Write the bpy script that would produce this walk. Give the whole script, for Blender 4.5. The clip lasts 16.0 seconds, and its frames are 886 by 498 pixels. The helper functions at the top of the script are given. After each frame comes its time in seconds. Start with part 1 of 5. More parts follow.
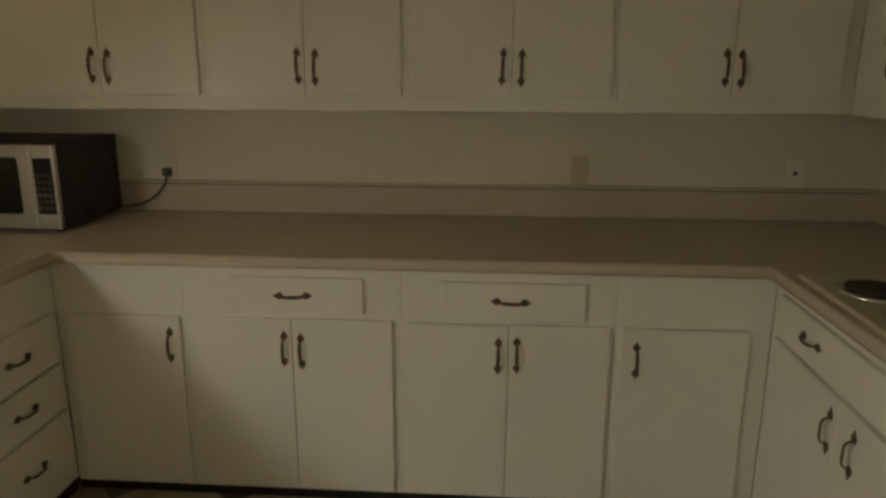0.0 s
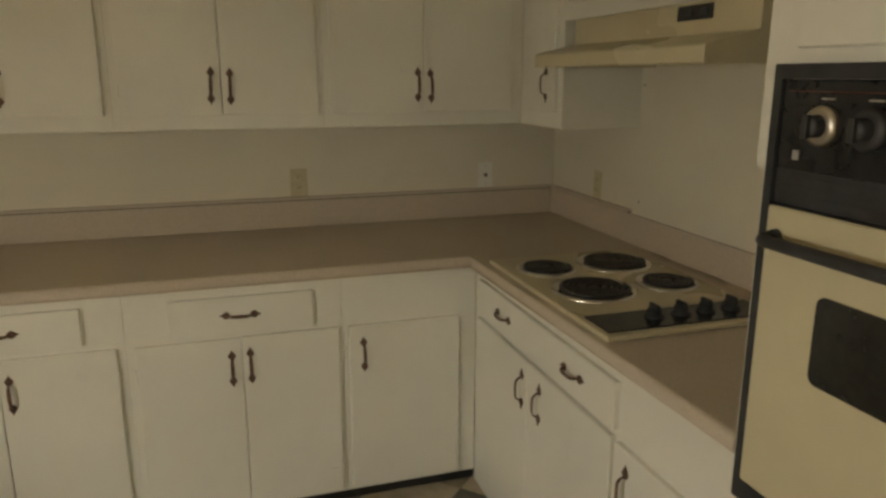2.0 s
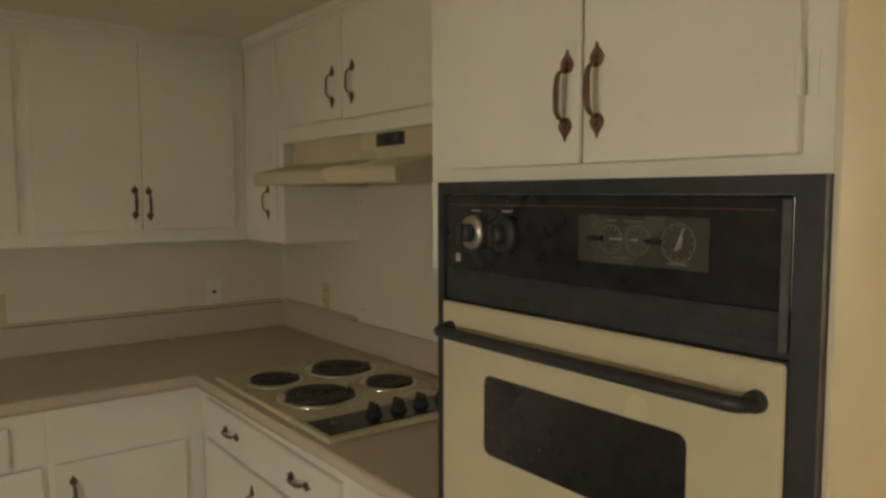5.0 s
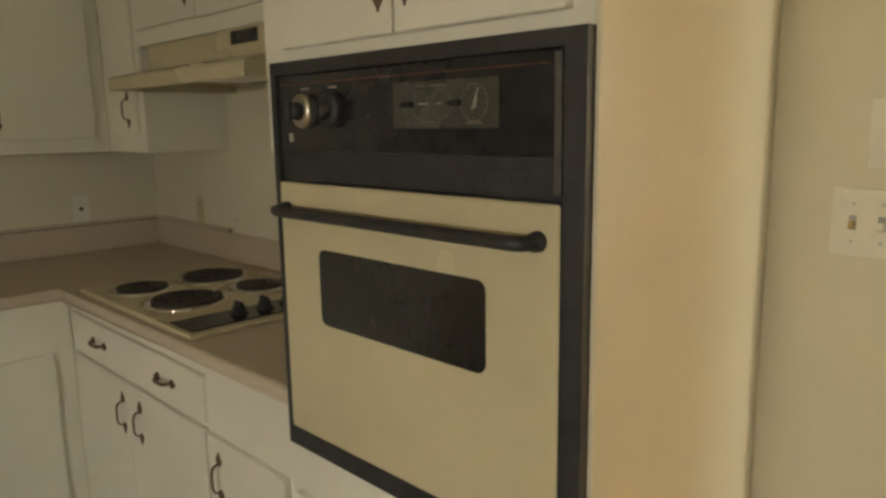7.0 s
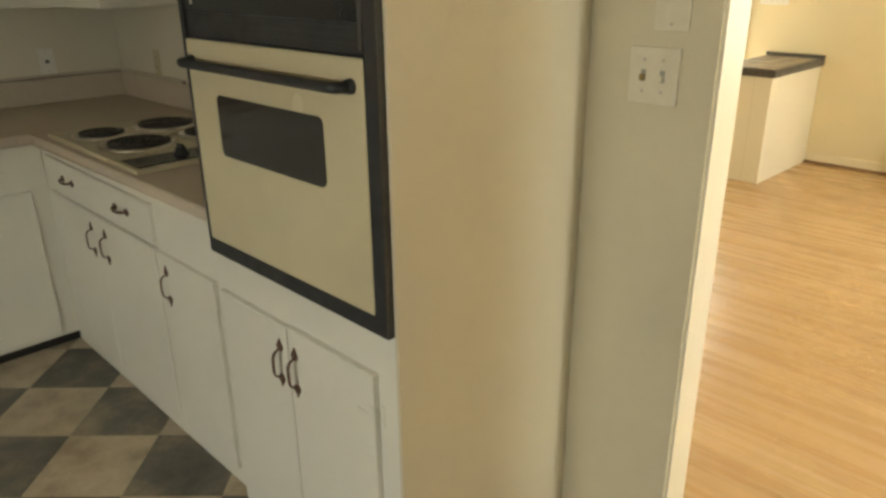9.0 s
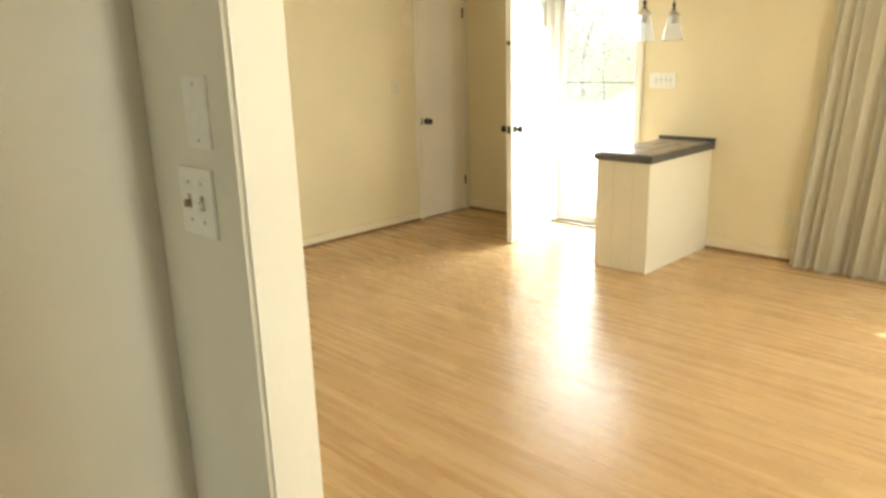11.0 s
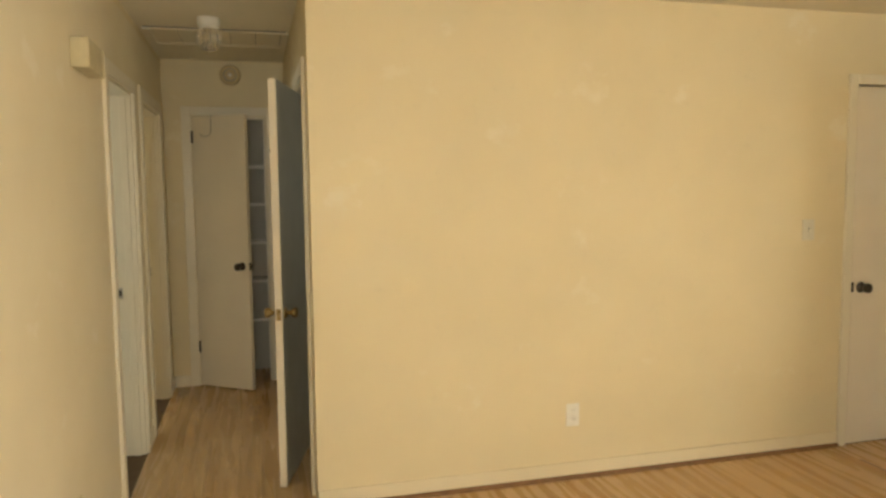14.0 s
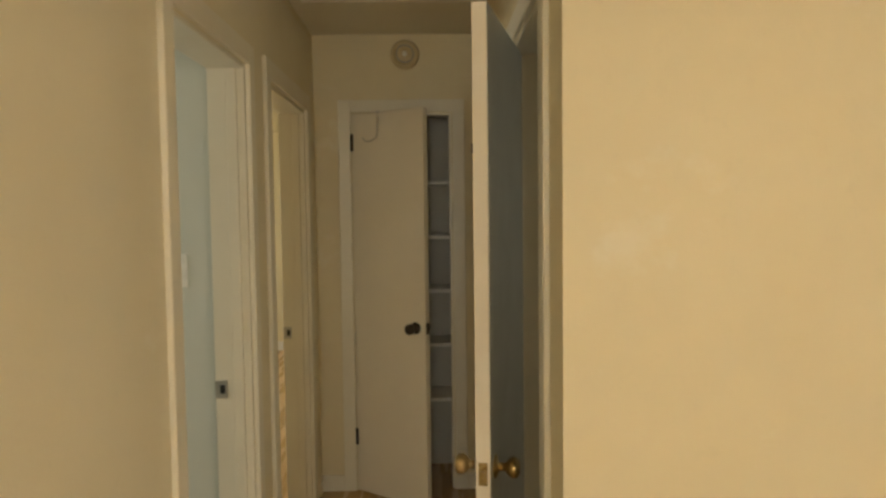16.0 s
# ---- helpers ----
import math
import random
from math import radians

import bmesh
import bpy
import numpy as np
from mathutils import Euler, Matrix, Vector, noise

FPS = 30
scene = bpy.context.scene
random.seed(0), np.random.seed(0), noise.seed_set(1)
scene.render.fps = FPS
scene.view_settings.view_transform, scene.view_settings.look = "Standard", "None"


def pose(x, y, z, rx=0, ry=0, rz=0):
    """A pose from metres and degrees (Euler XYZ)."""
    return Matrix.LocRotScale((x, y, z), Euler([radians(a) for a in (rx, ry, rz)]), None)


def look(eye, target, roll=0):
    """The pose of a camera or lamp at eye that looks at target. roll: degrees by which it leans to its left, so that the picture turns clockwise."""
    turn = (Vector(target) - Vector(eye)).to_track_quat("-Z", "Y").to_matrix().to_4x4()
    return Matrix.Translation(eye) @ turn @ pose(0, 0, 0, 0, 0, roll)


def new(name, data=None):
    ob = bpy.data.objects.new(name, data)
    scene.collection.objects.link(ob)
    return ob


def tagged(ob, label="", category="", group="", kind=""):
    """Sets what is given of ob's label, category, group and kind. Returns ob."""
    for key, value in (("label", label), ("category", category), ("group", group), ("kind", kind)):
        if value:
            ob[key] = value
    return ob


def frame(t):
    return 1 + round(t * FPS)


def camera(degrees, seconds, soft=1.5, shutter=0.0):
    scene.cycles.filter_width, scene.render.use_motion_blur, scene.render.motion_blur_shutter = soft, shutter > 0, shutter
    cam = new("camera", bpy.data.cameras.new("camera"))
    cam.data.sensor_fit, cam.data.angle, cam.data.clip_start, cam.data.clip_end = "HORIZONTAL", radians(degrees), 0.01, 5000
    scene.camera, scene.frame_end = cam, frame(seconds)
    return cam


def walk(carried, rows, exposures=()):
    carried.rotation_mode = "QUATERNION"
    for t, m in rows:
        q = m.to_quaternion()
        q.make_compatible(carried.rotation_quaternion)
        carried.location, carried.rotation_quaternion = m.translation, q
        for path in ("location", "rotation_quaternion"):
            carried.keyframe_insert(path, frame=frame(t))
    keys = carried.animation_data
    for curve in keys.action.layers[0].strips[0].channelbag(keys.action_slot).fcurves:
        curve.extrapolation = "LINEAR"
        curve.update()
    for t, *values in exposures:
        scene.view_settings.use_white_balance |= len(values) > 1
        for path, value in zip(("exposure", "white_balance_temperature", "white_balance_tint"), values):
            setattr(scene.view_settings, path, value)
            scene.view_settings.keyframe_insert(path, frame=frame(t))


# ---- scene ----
cam = camera(63.5, 16.0, 2.8)
PATH = [
    (0, (0.033, 0.059, 1.516), (-0.098, 1.992, 1.019), 0.2),
    (0.5, (0.038, 0.03, 1.529), (0.087, 1.966, 1.029), 0.2),
    (1, (0.055, -0.006, 1.532), (0.282, 1.918, 1.037), 0.1),
    (1.5, (0.062, -0.044, 1.536), (0.474, 1.852, 1.049), -0.0),
    (2, (0.067, -0.087, 1.546), (0.651, 1.767, 1.075), -0.0),
    (2.5, (0.075, -0.119, 1.556), (0.81, 1.69, 1.122), -0.1),
    (3, (0.064, -0.154, 1.569), (0.918, 1.616, 1.199), -0.2),
    (3.2, (0.063, -0.168, 1.578), (0.957, 1.588, 1.237), -0.3),
    (5.3, (0.124, -0.234, 1.539), (1.395, 1.304, 1.397), -0.3),
    (5.5, (0.143, -0.255, 1.541), (1.457, 1.245, 1.389), -0.4),
    (6, (0.166, -0.315, 1.526), (1.553, 1.118, 1.37), -0.8),
    (6.5, (0.171, -0.335, 1.492), (1.57, 1.078, 1.277), -0.9),
    (7, (0.166, -0.344, 1.452), (1.552, 1.055, 1.103), -0.9),
    (7.5, (0.137, -0.369, 1.438), (1.497, 0.998, 0.911), -0.8),
    (8, (0.06, -0.482, 1.414), (1.393, 0.867, 0.78), -0.6),
    (8.5, (0.037, -0.637, 1.441), (1.343, 0.702, 0.732), -0.3),
    (9, (0.117, -0.797, 1.485), (1.427, 0.529, 0.76), -0.6),
    (9.5, (0.306, -0.971, 1.501), (1.62, 0.354, 0.782), -0.6),
    (9.7, (0.381, -1.024, 1.498), (1.701, 0.299, 0.787), -0.7),
    (11.8, (1.499, -1.177, 1.519), (2.836, 0.266, 1.16), -1.6),
    (12, (1.634, -1.098, 1.525), (2.9, 0.416, 1.197), -1.5),
    (12.5, (1.92, -0.827, 1.498), (2.97, 0.855, 1.239), -1.1),
    (13, (2.156, -0.498, 1.508), (2.996, 1.303, 1.287), -0.9),
    (13.5, (2.275, -0.097, 1.504), (2.94, 1.779, 1.312), -0.7),
    (14, (2.348, 0.369, 1.499), (2.854, 2.296, 1.329), -0.6),
    (14.5, (2.397, 0.857, 1.504), (2.768, 2.816, 1.348), -0.6),
    (15, (2.38, 1.333, 1.5), (2.631, 3.313, 1.362), -0.7),
    (15.5, (2.357, 1.799, 1.5), (2.498, 3.791, 1.379), -0.7),
    (16, (2.324, 2.217, 1.538), (2.36, 4.214, 1.427), -0.7),
]
EXPOSURES = [
    (0.0, 0.30, 7800, 4), (0.5, 0.76, 7800, 4), (1.5, 0.98, 7800, 5), (3.0, 0.94, 7800, 5), (5.5, 0.90, 7650, 5), (7.0, 1.02, 7600, 4), (8.5, 1.06, 7300, 2), (9.7, 1.08, 6700, -1),
    (12.0, 1.10, 6350, 0), (12.5, 1.10, 6450, 2), (13.0, 1.10, 6700, 4), (13.5, 1.06, 6900, 5), (14.5, 0.88, 7100, 5), (16.0, 0.80, 7100, 6),
]
walk(cam, [(t, look(eye, target, roll)) for t, eye, target, roll in PATH], EXPOSURES)

# ---- light ----
world = bpy.data.worlds.new("sky")
scene.world = world
world.use_nodes = True
wn = world.node_tree
sky = wn.nodes.new("ShaderNodeTexSky")
sky.sky_type, sky.sun_disc = "NISHITA", False
SUN = Vector((0.53, -0.32, 0.82)).normalized()
sky.sun_elevation, sky.sun_rotation = math.asin(SUN.z), math.atan2(SUN.x, SUN.y)
wn.links.new(sky.outputs[0], wn.nodes["Background"].inputs[0])
wn.nodes["Background"].inputs[1].default_value = 0.15


def lamp(name, kind, m, energy, color, **more):
    data = bpy.data.lights.new(name, kind)
    data.energy, data.color = energy, color
    ob = new(name, data)
    ob.matrix_world = m
    if kind == "SUN":
        data.angle = radians(0.5)
    else:
        data.shape, data.size, data.size_y = "RECTANGLE", more["w"], more["h"]
    return ob


lamp("sun", "SUN", look((20, -10, 15), Vector((20, -10, 15)) - SUN), 5.0, (1.0, 0.95, 0.86))
DAY = (1.0, 0.985, 0.95)
SKYLIGHT = (0.96, 0.965, 1.0)
lamp("entry_daylight", "AREA", look((6.34, 2.24, 1.05), (5.1, 2.05, 0.6)), 18, DAY, w=0.8, h=1.85)
lamp("living_window_daylight", "AREA", look((6.30, -1.92, 1.35), (4.0, -0.3, 0.8)), 15, DAY, w=1.8, h=1.25)
# fill lamp in an unseen window, added to brighten the closet corner
lamp("living_south_daylight", "AREA", look((5.75, -3.66, 1.45), (5.75, 1.6, 1.45)), 15, DAY, w=0.9, h=1.2)
# fill lamp in an unseen narrow window, added for the hall and drape
lamp("living_south_west_daylight", "AREA", look((2.1, -3.66, 1.45), (5.5, 0.8, 1.3)), 33, DAY, w=0.66, h=1.2)
lamp("kitchen_window_daylight", "AREA", look((-2.08, -0.1, 1.53), (-1.66, -0.18, 0.53)), 20, SKYLIGHT, w=1.0, h=0.25)
# fill lamp in an unseen south window, added to even out the oven cabinet side
lamp("kitchen_south_daylight", "AREA", look((0.1, -3.24, 1.5), (0.3, 0, 0.4)), 1.4, DAY, w=1.3, h=0.8)
lamp("bath_daylight", "AREA", look((-0.28, 4.0, 1.65), (2, 4.1, 1.2)), 4.2, (0.97, 0.98, 0.97), w=0.5, h=0.3)
lamp("bedroom_daylight", "AREA", look((-1.58, 8.0, 1.4), (1, 7.4, 1.0)), 17, DAY, w=1.2, h=1.1)
# fill lamp added out of view to lift the side room and door face
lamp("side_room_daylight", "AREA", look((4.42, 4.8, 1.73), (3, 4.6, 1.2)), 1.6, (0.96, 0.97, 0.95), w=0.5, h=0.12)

# ---- materials ----


def mat(name, rough=0.5, metal=0.0):
    m = bpy.data.materials.new(name)
    m.use_nodes = True
    nt = m.node_tree
    b = nt.nodes["Principled BSDF"]
    b.inputs["Roughness"].default_value, b.inputs["Metallic"].default_value = rough, metal
    return m, nt, b


def nd(nt, kind, **ins):
    n = nt.nodes.new(kind)
    for k, v in ins.items():
        n.inputs[k.replace("_", " ")].default_value = v
    return n


def coords(nt, scale=(1, 1, 1)):
    g = nt.nodes.new("ShaderNodeNewGeometry")
    v = nt.nodes.new("ShaderNodeVectorMath")
    v.operation = "MULTIPLY"
    v.inputs[1].default_value = scale
    nt.links.new(g.outputs["Position"], v.inputs[0])
    return v.outputs[0]


def ramp(nt, fac, stops):
    r = nt.nodes.new("ShaderNodeValToRGB")
    el = r.color_ramp.elements
    while len(el) < len(stops):
        el.new(0.5)
    for e, (p, c) in zip(el, stops):
        e.position, e.color = p, (*c, 1)
    nt.links.new(fac, r.inputs[0])
    return r.outputs[0]


def mixc(nt, fac, a, b, kind="MIX"):
    n = nt.nodes.new("ShaderNodeMix")
    n.data_type, n.blend_type = "RGBA", kind
    for sock, v in ((n.inputs[0], fac), (n.inputs[6], a), (n.inputs[7], b)):
        if isinstance(v, bpy.types.NodeSocket):
            nt.links.new(v, sock)
        else:
            sock.default_value = (*v, 1) if isinstance(v, tuple) else v
    return n.outputs[2]


def noise_of(nt, vec, scale, detail=3.0, rough=0.55):
    n = nd(nt, "ShaderNodeTexNoise", Scale=scale, Detail=detail, Roughness=rough)
    nt.links.new(vec, n.inputs["Vector"])
    return n.outputs["Fac"]


def bump(nt, b, height, strength, dist):
    n = nd(nt, "ShaderNodeBump", Strength=strength, Distance=dist)
    nt.links.new(height, n.inputs["Height"])
    nt.links.new(n.outputs[0], b.inputs["Normal"])


def tone(c, f):
    return tuple(min(1.0, v * f) for v in c)


def paint(name, color, rough=0.4, grain=90, relief=0.15, stains=0.08, brush=(1, 1, 0.25), patches=None):
    """Brushed or rolled paint: faint mottling, fine relief and, where given, spackled patches."""
    m, nt, b = mat(name, rough)
    p = coords(nt)
    big = noise_of(nt, p, 1.7, 4)
    col = ramp(nt, big, [(0.3, tone(color, 1 - stains)), (0.7, tone(color, 1 + stains * 0.4))])
    dirt = noise_of(nt, p, 11, 6, 0.7)
    col = mixc(nt, ramp(nt, dirt, [(0.60, (0, 0, 0)), (0.82, (0.35, 0.35, 0.35))]), col, tone(color, 0.8))
    if patches:
        spot = noise_of(nt, coords(nt, (1.0, 1.0, 1.25)), 2.4, 5, 0.6)
        col = mixc(nt, ramp(nt, spot, [(0.625, (0, 0, 0)), (0.69, (0.6, 0.6, 0.6))]), col, patches)
    nt.links.new(col, b.inputs["Base Color"])
    nt.links.new(ramp(nt, noise_of(nt, p, 6, 4), [(0.3, (rough - 0.07,) * 3), (0.7, (rough + 0.08,) * 3)]), b.inputs["Roughness"])
    bump(nt, b, noise_of(nt, coords(nt, brush), grain, 4, 0.6), relief, 0.004)
    return m


def plain(name, color, rough=0.4, metal=0.0, var=0.12, scale=30, relief=0.0):
    m, nt, b = mat(name, rough, metal)
    p = coords(nt)
    f = noise_of(nt, p, scale, 4)
    nt.links.new(ramp(nt, f, [(0.3, tone(color, 1 - var)), (0.7, tone(color, 1 + var))]), b.inputs["Base Color"])
    nt.links.new(ramp(nt, noise_of(nt, p, scale * 0.4), [(0.3, (max(0.03, rough - 0.06),) * 3), (0.7, (rough + 0.08,) * 3)]), b.inputs["Roughness"])
    if relief:
        bump(nt, b, f, relief, 0.003)
    return m


M_CAB = paint("cabinet_paint", (0.80, 0.77, 0.68), 0.38, 70, 0.22, 0.07)
M_KWALL = paint("kitchen_wall_paint", (0.77, 0.712, 0.582), 0.55, 60, 0.2, 0.06, (1, 1, 1))
# own greenish tone, darkened slightly to offset light through the doorway
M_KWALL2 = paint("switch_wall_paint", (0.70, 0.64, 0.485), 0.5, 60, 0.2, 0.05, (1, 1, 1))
M_WALL = paint("living_wall_paint", (0.80, 0.70, 0.48), 0.55, 55, 0.2, 0.05, (1, 1, 1), (0.86, 0.79, 0.62))
# wall paint made paler to carry the entry's cool daylight in its colour
M_WALL_DAYLIT = paint("daylit_wall_paint", (0.81, 0.73, 0.54), 0.5, 55, 0.2, 0.05, (1, 1, 1), (0.86, 0.80, 0.66))
M_CEIL = paint("ceiling_paint", (0.82, 0.77, 0.64), 0.7, 45, 0.3, 0.05, (1, 1, 1))
M_TRIM = paint("trim_paint", (0.84, 0.78, 0.64), 0.35, 60, 0.15, 0.05)
# warm cream, darkened in colour to offset strong light on this one side
M_SIDE = paint("dimmed_side_paint", (0.67, 0.605, 0.47), 0.55, 60, 0.15, 0.05)
M_BASE = paint("baseboard_paint", (0.82, 0.735, 0.55), 0.4, 60, 0.15, 0.06)
M_DOOR = paint("door_paint", (0.87, 0.80, 0.68), 0.38, 60, 0.15, 0.06)
M_WHITE = paint("entry_door_paint", (0.84, 0.81, 0.74), 0.35, 60, 0.15, 0.04)
M_BLUE = paint("blue_grey_paint", (0.40, 0.395, 0.335), 0.45, 60, 0.15, 0.08)
M_BATH = paint("bath_wall_paint", (0.68, 0.69, 0.62), 0.5, 60, 0.15, 0.05, (1, 1, 1))
M_YELLOW = paint("yellow_wall_paint", (0.80, 0.72, 0.50), 0.55, 60, 0.15, 0.05, (1, 1, 1))
M_CREAM = plain("ivory_plastic", (0.60, 0.53, 0.34), 0.35, 0, 0.06)
M_PLATE = plain("white_plastic", (0.86, 0.84, 0.78), 0.35, 0, 0.05)
M_PLATE2 = plain("aged_white_plastic", (0.76, 0.715, 0.59), 0.4, 0, 0.05)
M_YELLOWED = plain("yellowed_plastic", (0.62, 0.50, 0.28), 0.4, 0, 0.06)
M_ALMOND = plain("almond_enamel", (0.58, 0.51, 0.345), 0.27, 0, 0.05, 4)
M_BLACK = plain("black_enamel", (0.019, 0.0195, 0.021), 0.2, 0, 0.3)
M_SATIN = plain("black_satin_trim", (0.028, 0.0285, 0.030), 0.5, 0, 0.3)
M_GLASS_DARK = plain("dark_oven_glass", (0.022, 0.021, 0.019), 0.07, 0, 0.2)
M_DULL = plain("dull_metal_trim", (0.10, 0.095, 0.09), 0.45, 0.4, 0.2)
M_DIAL = plain("dial_face", (0.066, 0.064, 0.054), 0.25)
M_MARK = plain("pale_marking", (0.34, 0.32, 0.28), 0.5)
M_FAINT = plain("faint_marking", (0.15, 0.14, 0.12), 0.5)
M_CHROME = plain("chrome", (0.72, 0.71, 0.69), 0.14, 1.0, 0.05)
M_STEEL = plain("brushed_steel", (0.55, 0.52, 0.47), 0.34, 1.0, 0.03, 6)
M_COIL = plain("burner_coil", (0.042, 0.040, 0.038), 0.45, 0.3, 0.4, 150, 0.3)
M_BRONZE = plain("rusted_bronze", (0.15, 0.084, 0.054), 0.55, 0.35, 0.5, 120, 0.4)
M_BRASS = plain("aged_brass", (0.33, 0.24, 0.11), 0.32, 1.0, 0.3, 60)
M_IRON = plain("dark_bronze_metal", (0.06, 0.05, 0.042), 0.35, 0.8, 0.3)
M_KICK = plain("black_vinyl_base", (0.018, 0.017, 0.016), 0.5, 0, 0.4)
M_CORD = plain("grey_cord", (0.12, 0.115, 0.10), 0.5)
M_SLATEEDGE = plain("dark_slate_edge", (0.10, 0.092, 0.084), 0.45, 0, 0.3, 40, 0.3)
M_GROUT = plain("dark_grout", (0.10, 0.095, 0.085), 0.9, 0, 0.2, 80)
M_BEAD = plain("quarter_round_wood", (0.22, 0.115, 0.05), 0.4, 0, 0.25)
M_SUBFLOOR = plain("floor_joint", (0.12, 0.072, 0.034), 0.8)
M_BRICK = plain("porch_concrete", (0.42, 0.40, 0.36), 0.9, 0, 0.12, 12, 0.4)
M_GRASS = plain("lawn", (0.26, 0.25, 0.14), 0.95, 0, 0.4, 3, 0.5)
M_BARK = plain("bark", (0.52, 0.47, 0.40), 0.9, 0, 0.35, 14, 0.8)
M_LEAF = plain("leaves", (0.44, 0.41, 0.33), 0.6, 0, 0.4, 2)


def let_light_through(m, color, share):
    """Thin leaf: part of the sunlight passes through."""
    nt = m.node_tree
    t, mix = nt.nodes.new("ShaderNodeBsdfTranslucent"), nt.nodes.new("ShaderNodeMixShader")
    t.inputs["Color"].default_value = (*color, 1)
    mix.inputs[0].default_value = share
    nt.links.new(nt.nodes["Principled BSDF"].outputs[0], mix.inputs[1])
    nt.links.new(t.outputs[0], mix.inputs[2])
    nt.links.new(mix.outputs[0], nt.nodes["Material Output"].inputs["Surface"])


let_light_through(M_LEAF, (0.62, 0.59, 0.48), 0.55)
# darker paint puts the dimness of closet and side room into the colour
M_SHADOWROOM = paint("shade_toned_room_paint", (0.55, 0.52, 0.44), 0.6)


def laminate():
    m, nt, b = mat("beige_laminate", 0.42)
    p = coords(nt)
    f = noise_of(nt, p, 260, 2, 0.7)
    g = noise_of(nt, p, 3, 4)
    col = ramp(nt, f, [(0.3, (0.50, 0.415, 0.32)), (0.5, (0.58, 0.49, 0.385)), (0.72, (0.66, 0.57, 0.46))])
    col = mixc(nt, ramp(nt, g, [(0.35, (0, 0, 0)), (0.75, (0.3, 0.3, 0.3))]), col, (0.49, 0.41, 0.315))
    nt.links.new(col, b.inputs["Base Color"])
    bump(nt, b, f, 0.06, 0.001)
    return m


def oak(name, joined):
    """Oak strip: tone by piece, long grain, cathedral streaks and a worn satin finish."""
    m, nt, b = mat(name, 0.24)
    p = coords(nt, (1, 0.06, 1))
    if joined:
        g = nt.nodes.new("ShaderNodeNewGeometry")
        rnd = g.outputs["Random Per Island"]
    else:
        o = nt.nodes.new("ShaderNodeObjectInfo")
        rnd = o.outputs["Random"]
    base = ramp(nt, rnd, [(0.0, (0.555, 0.36, 0.178)), (0.15, (0.59, 0.39, 0.196)), (0.5, (0.61, 0.412, 0.208)), (0.85, (0.63, 0.432, 0.222)), (1.0, (0.665, 0.47, 0.25))])
    off = nt.nodes.new("ShaderNodeVectorMath")
    off.operation = "MULTIPLY_ADD"
    off.inputs[1].default_value = (1, 1, 1)
    nt.links.new(p, off.inputs[0])
    nt.links.new(rnd, off.inputs[2])
    grain = noise_of(nt, off.outputs[0], 190, 5, 0.65)
    col = mixc(nt, ramp(nt, grain, [(0.35, (0.075,) * 3), (0.62, (0.0,) * 3)]), base, (0.32, 0.18, 0.07))
    streak = noise_of(nt, off.outputs[0], 17, 3, 0.5)
    col = mixc(nt, ramp(nt, streak, [(0.54, (0,) * 3), (0.80, (0.07,) * 3)]), col, (0.36, 0.21, 0.085))
    nt.links.new(col, b.inputs["Base Color"])
    wear = noise_of(nt, coords(nt, (1, 0.05, 1)), 22, 3, 0.5)
    nt.links.new(ramp(nt, wear, [(0.3, (0.23,) * 3), (0.7, (0.32,) * 3)]), b.inputs["Roughness"])
    b.inputs["Specular IOR Level"].default_value = 0.46
    bump(nt, b, grain, 0.05, 0.001)
    return m


def stone(name, stops, rough=0.42, scale=6):
    m, nt, b = mat(name, rough)
    o = nt.nodes.new("ShaderNodeObjectInfo")
    v = nt.nodes.new("ShaderNodeVectorMath")
    v.operation = "MULTIPLY_ADD"
    v.inputs[1].default_value = (1, 1, 1)
    nt.links.new(coords(nt), v.inputs[0])
    k = nt.nodes.new("ShaderNodeMath")
    k.operation, k.inputs[1].default_value = "MULTIPLY", 31.0
    nt.links.new(o.outputs["Random"], k.inputs[0])
    nt.links.new(k.outputs[0], v.inputs[2])
    f = noise_of(nt, v.outputs[0], scale, 7, 0.62)
    col = ramp(nt, f, stops)
    vein = noise_of(nt, v.outputs[0], scale * 3.2, 5, 0.7)
    col = mixc(nt, ramp(nt, vein, [(0.55, (0,) * 3), (0.78, (0.55,) * 3)]), col, stops[0][1])
    tint = ramp(nt, o.outputs["Random"], [(0, (0.82, 0.82, 0.82)), (1, (1.12, 1.08, 1.02))])
    nt.links.new(mixc(nt, 1.0, col, tint, "MULTIPLY"), b.inputs["Base Color"])
    bump(nt, b, f, 0.25, 0.002)
    return m


M_COUNTER = laminate()
M_OAK, M_OAK_J = oak("oak_strip", False), oak("oak_strip_rest", True)
M_TILE_D = stone("dark_slate_vinyl", [(0.3, (0.078, 0.076, 0.064)), (0.5, (0.145, 0.136, 0.112)), (0.70, (0.29, 0.25, 0.18))])
M_TILE_L = stone("tan_stone_vinyl", [(0.28, (0.28, 0.222, 0.15)), (0.5, (0.46, 0.39, 0.285)), (0.75, (0.60, 0.53, 0.41))])
M_TILE_B = stone("bar_slate", [(0.25, (0.10, 0.085, 0.07)), (0.5, (0.22, 0.175, 0.125)), (0.75, (0.36, 0.27, 0.16))], 0.3, 9)
M_TILE_B2 = stone("bar_slate_grey", [(0.25, (0.08, 0.085, 0.085)), (0.5, (0.17, 0.17, 0.165)), (0.75, (0.27, 0.25, 0.22))], 0.3, 9)


def glass(name, tintc=(1, 1, 1), rough=0.0):
    m, nt, b = mat(name, rough)
    b.inputs["Base Color"].default_value = (*tintc, 1)
    b.inputs["Transmission Weight"].default_value = 1.0
    b.inputs["IOR"].default_value = 1.45
    return m


M_GLASS = glass("clear_glass")
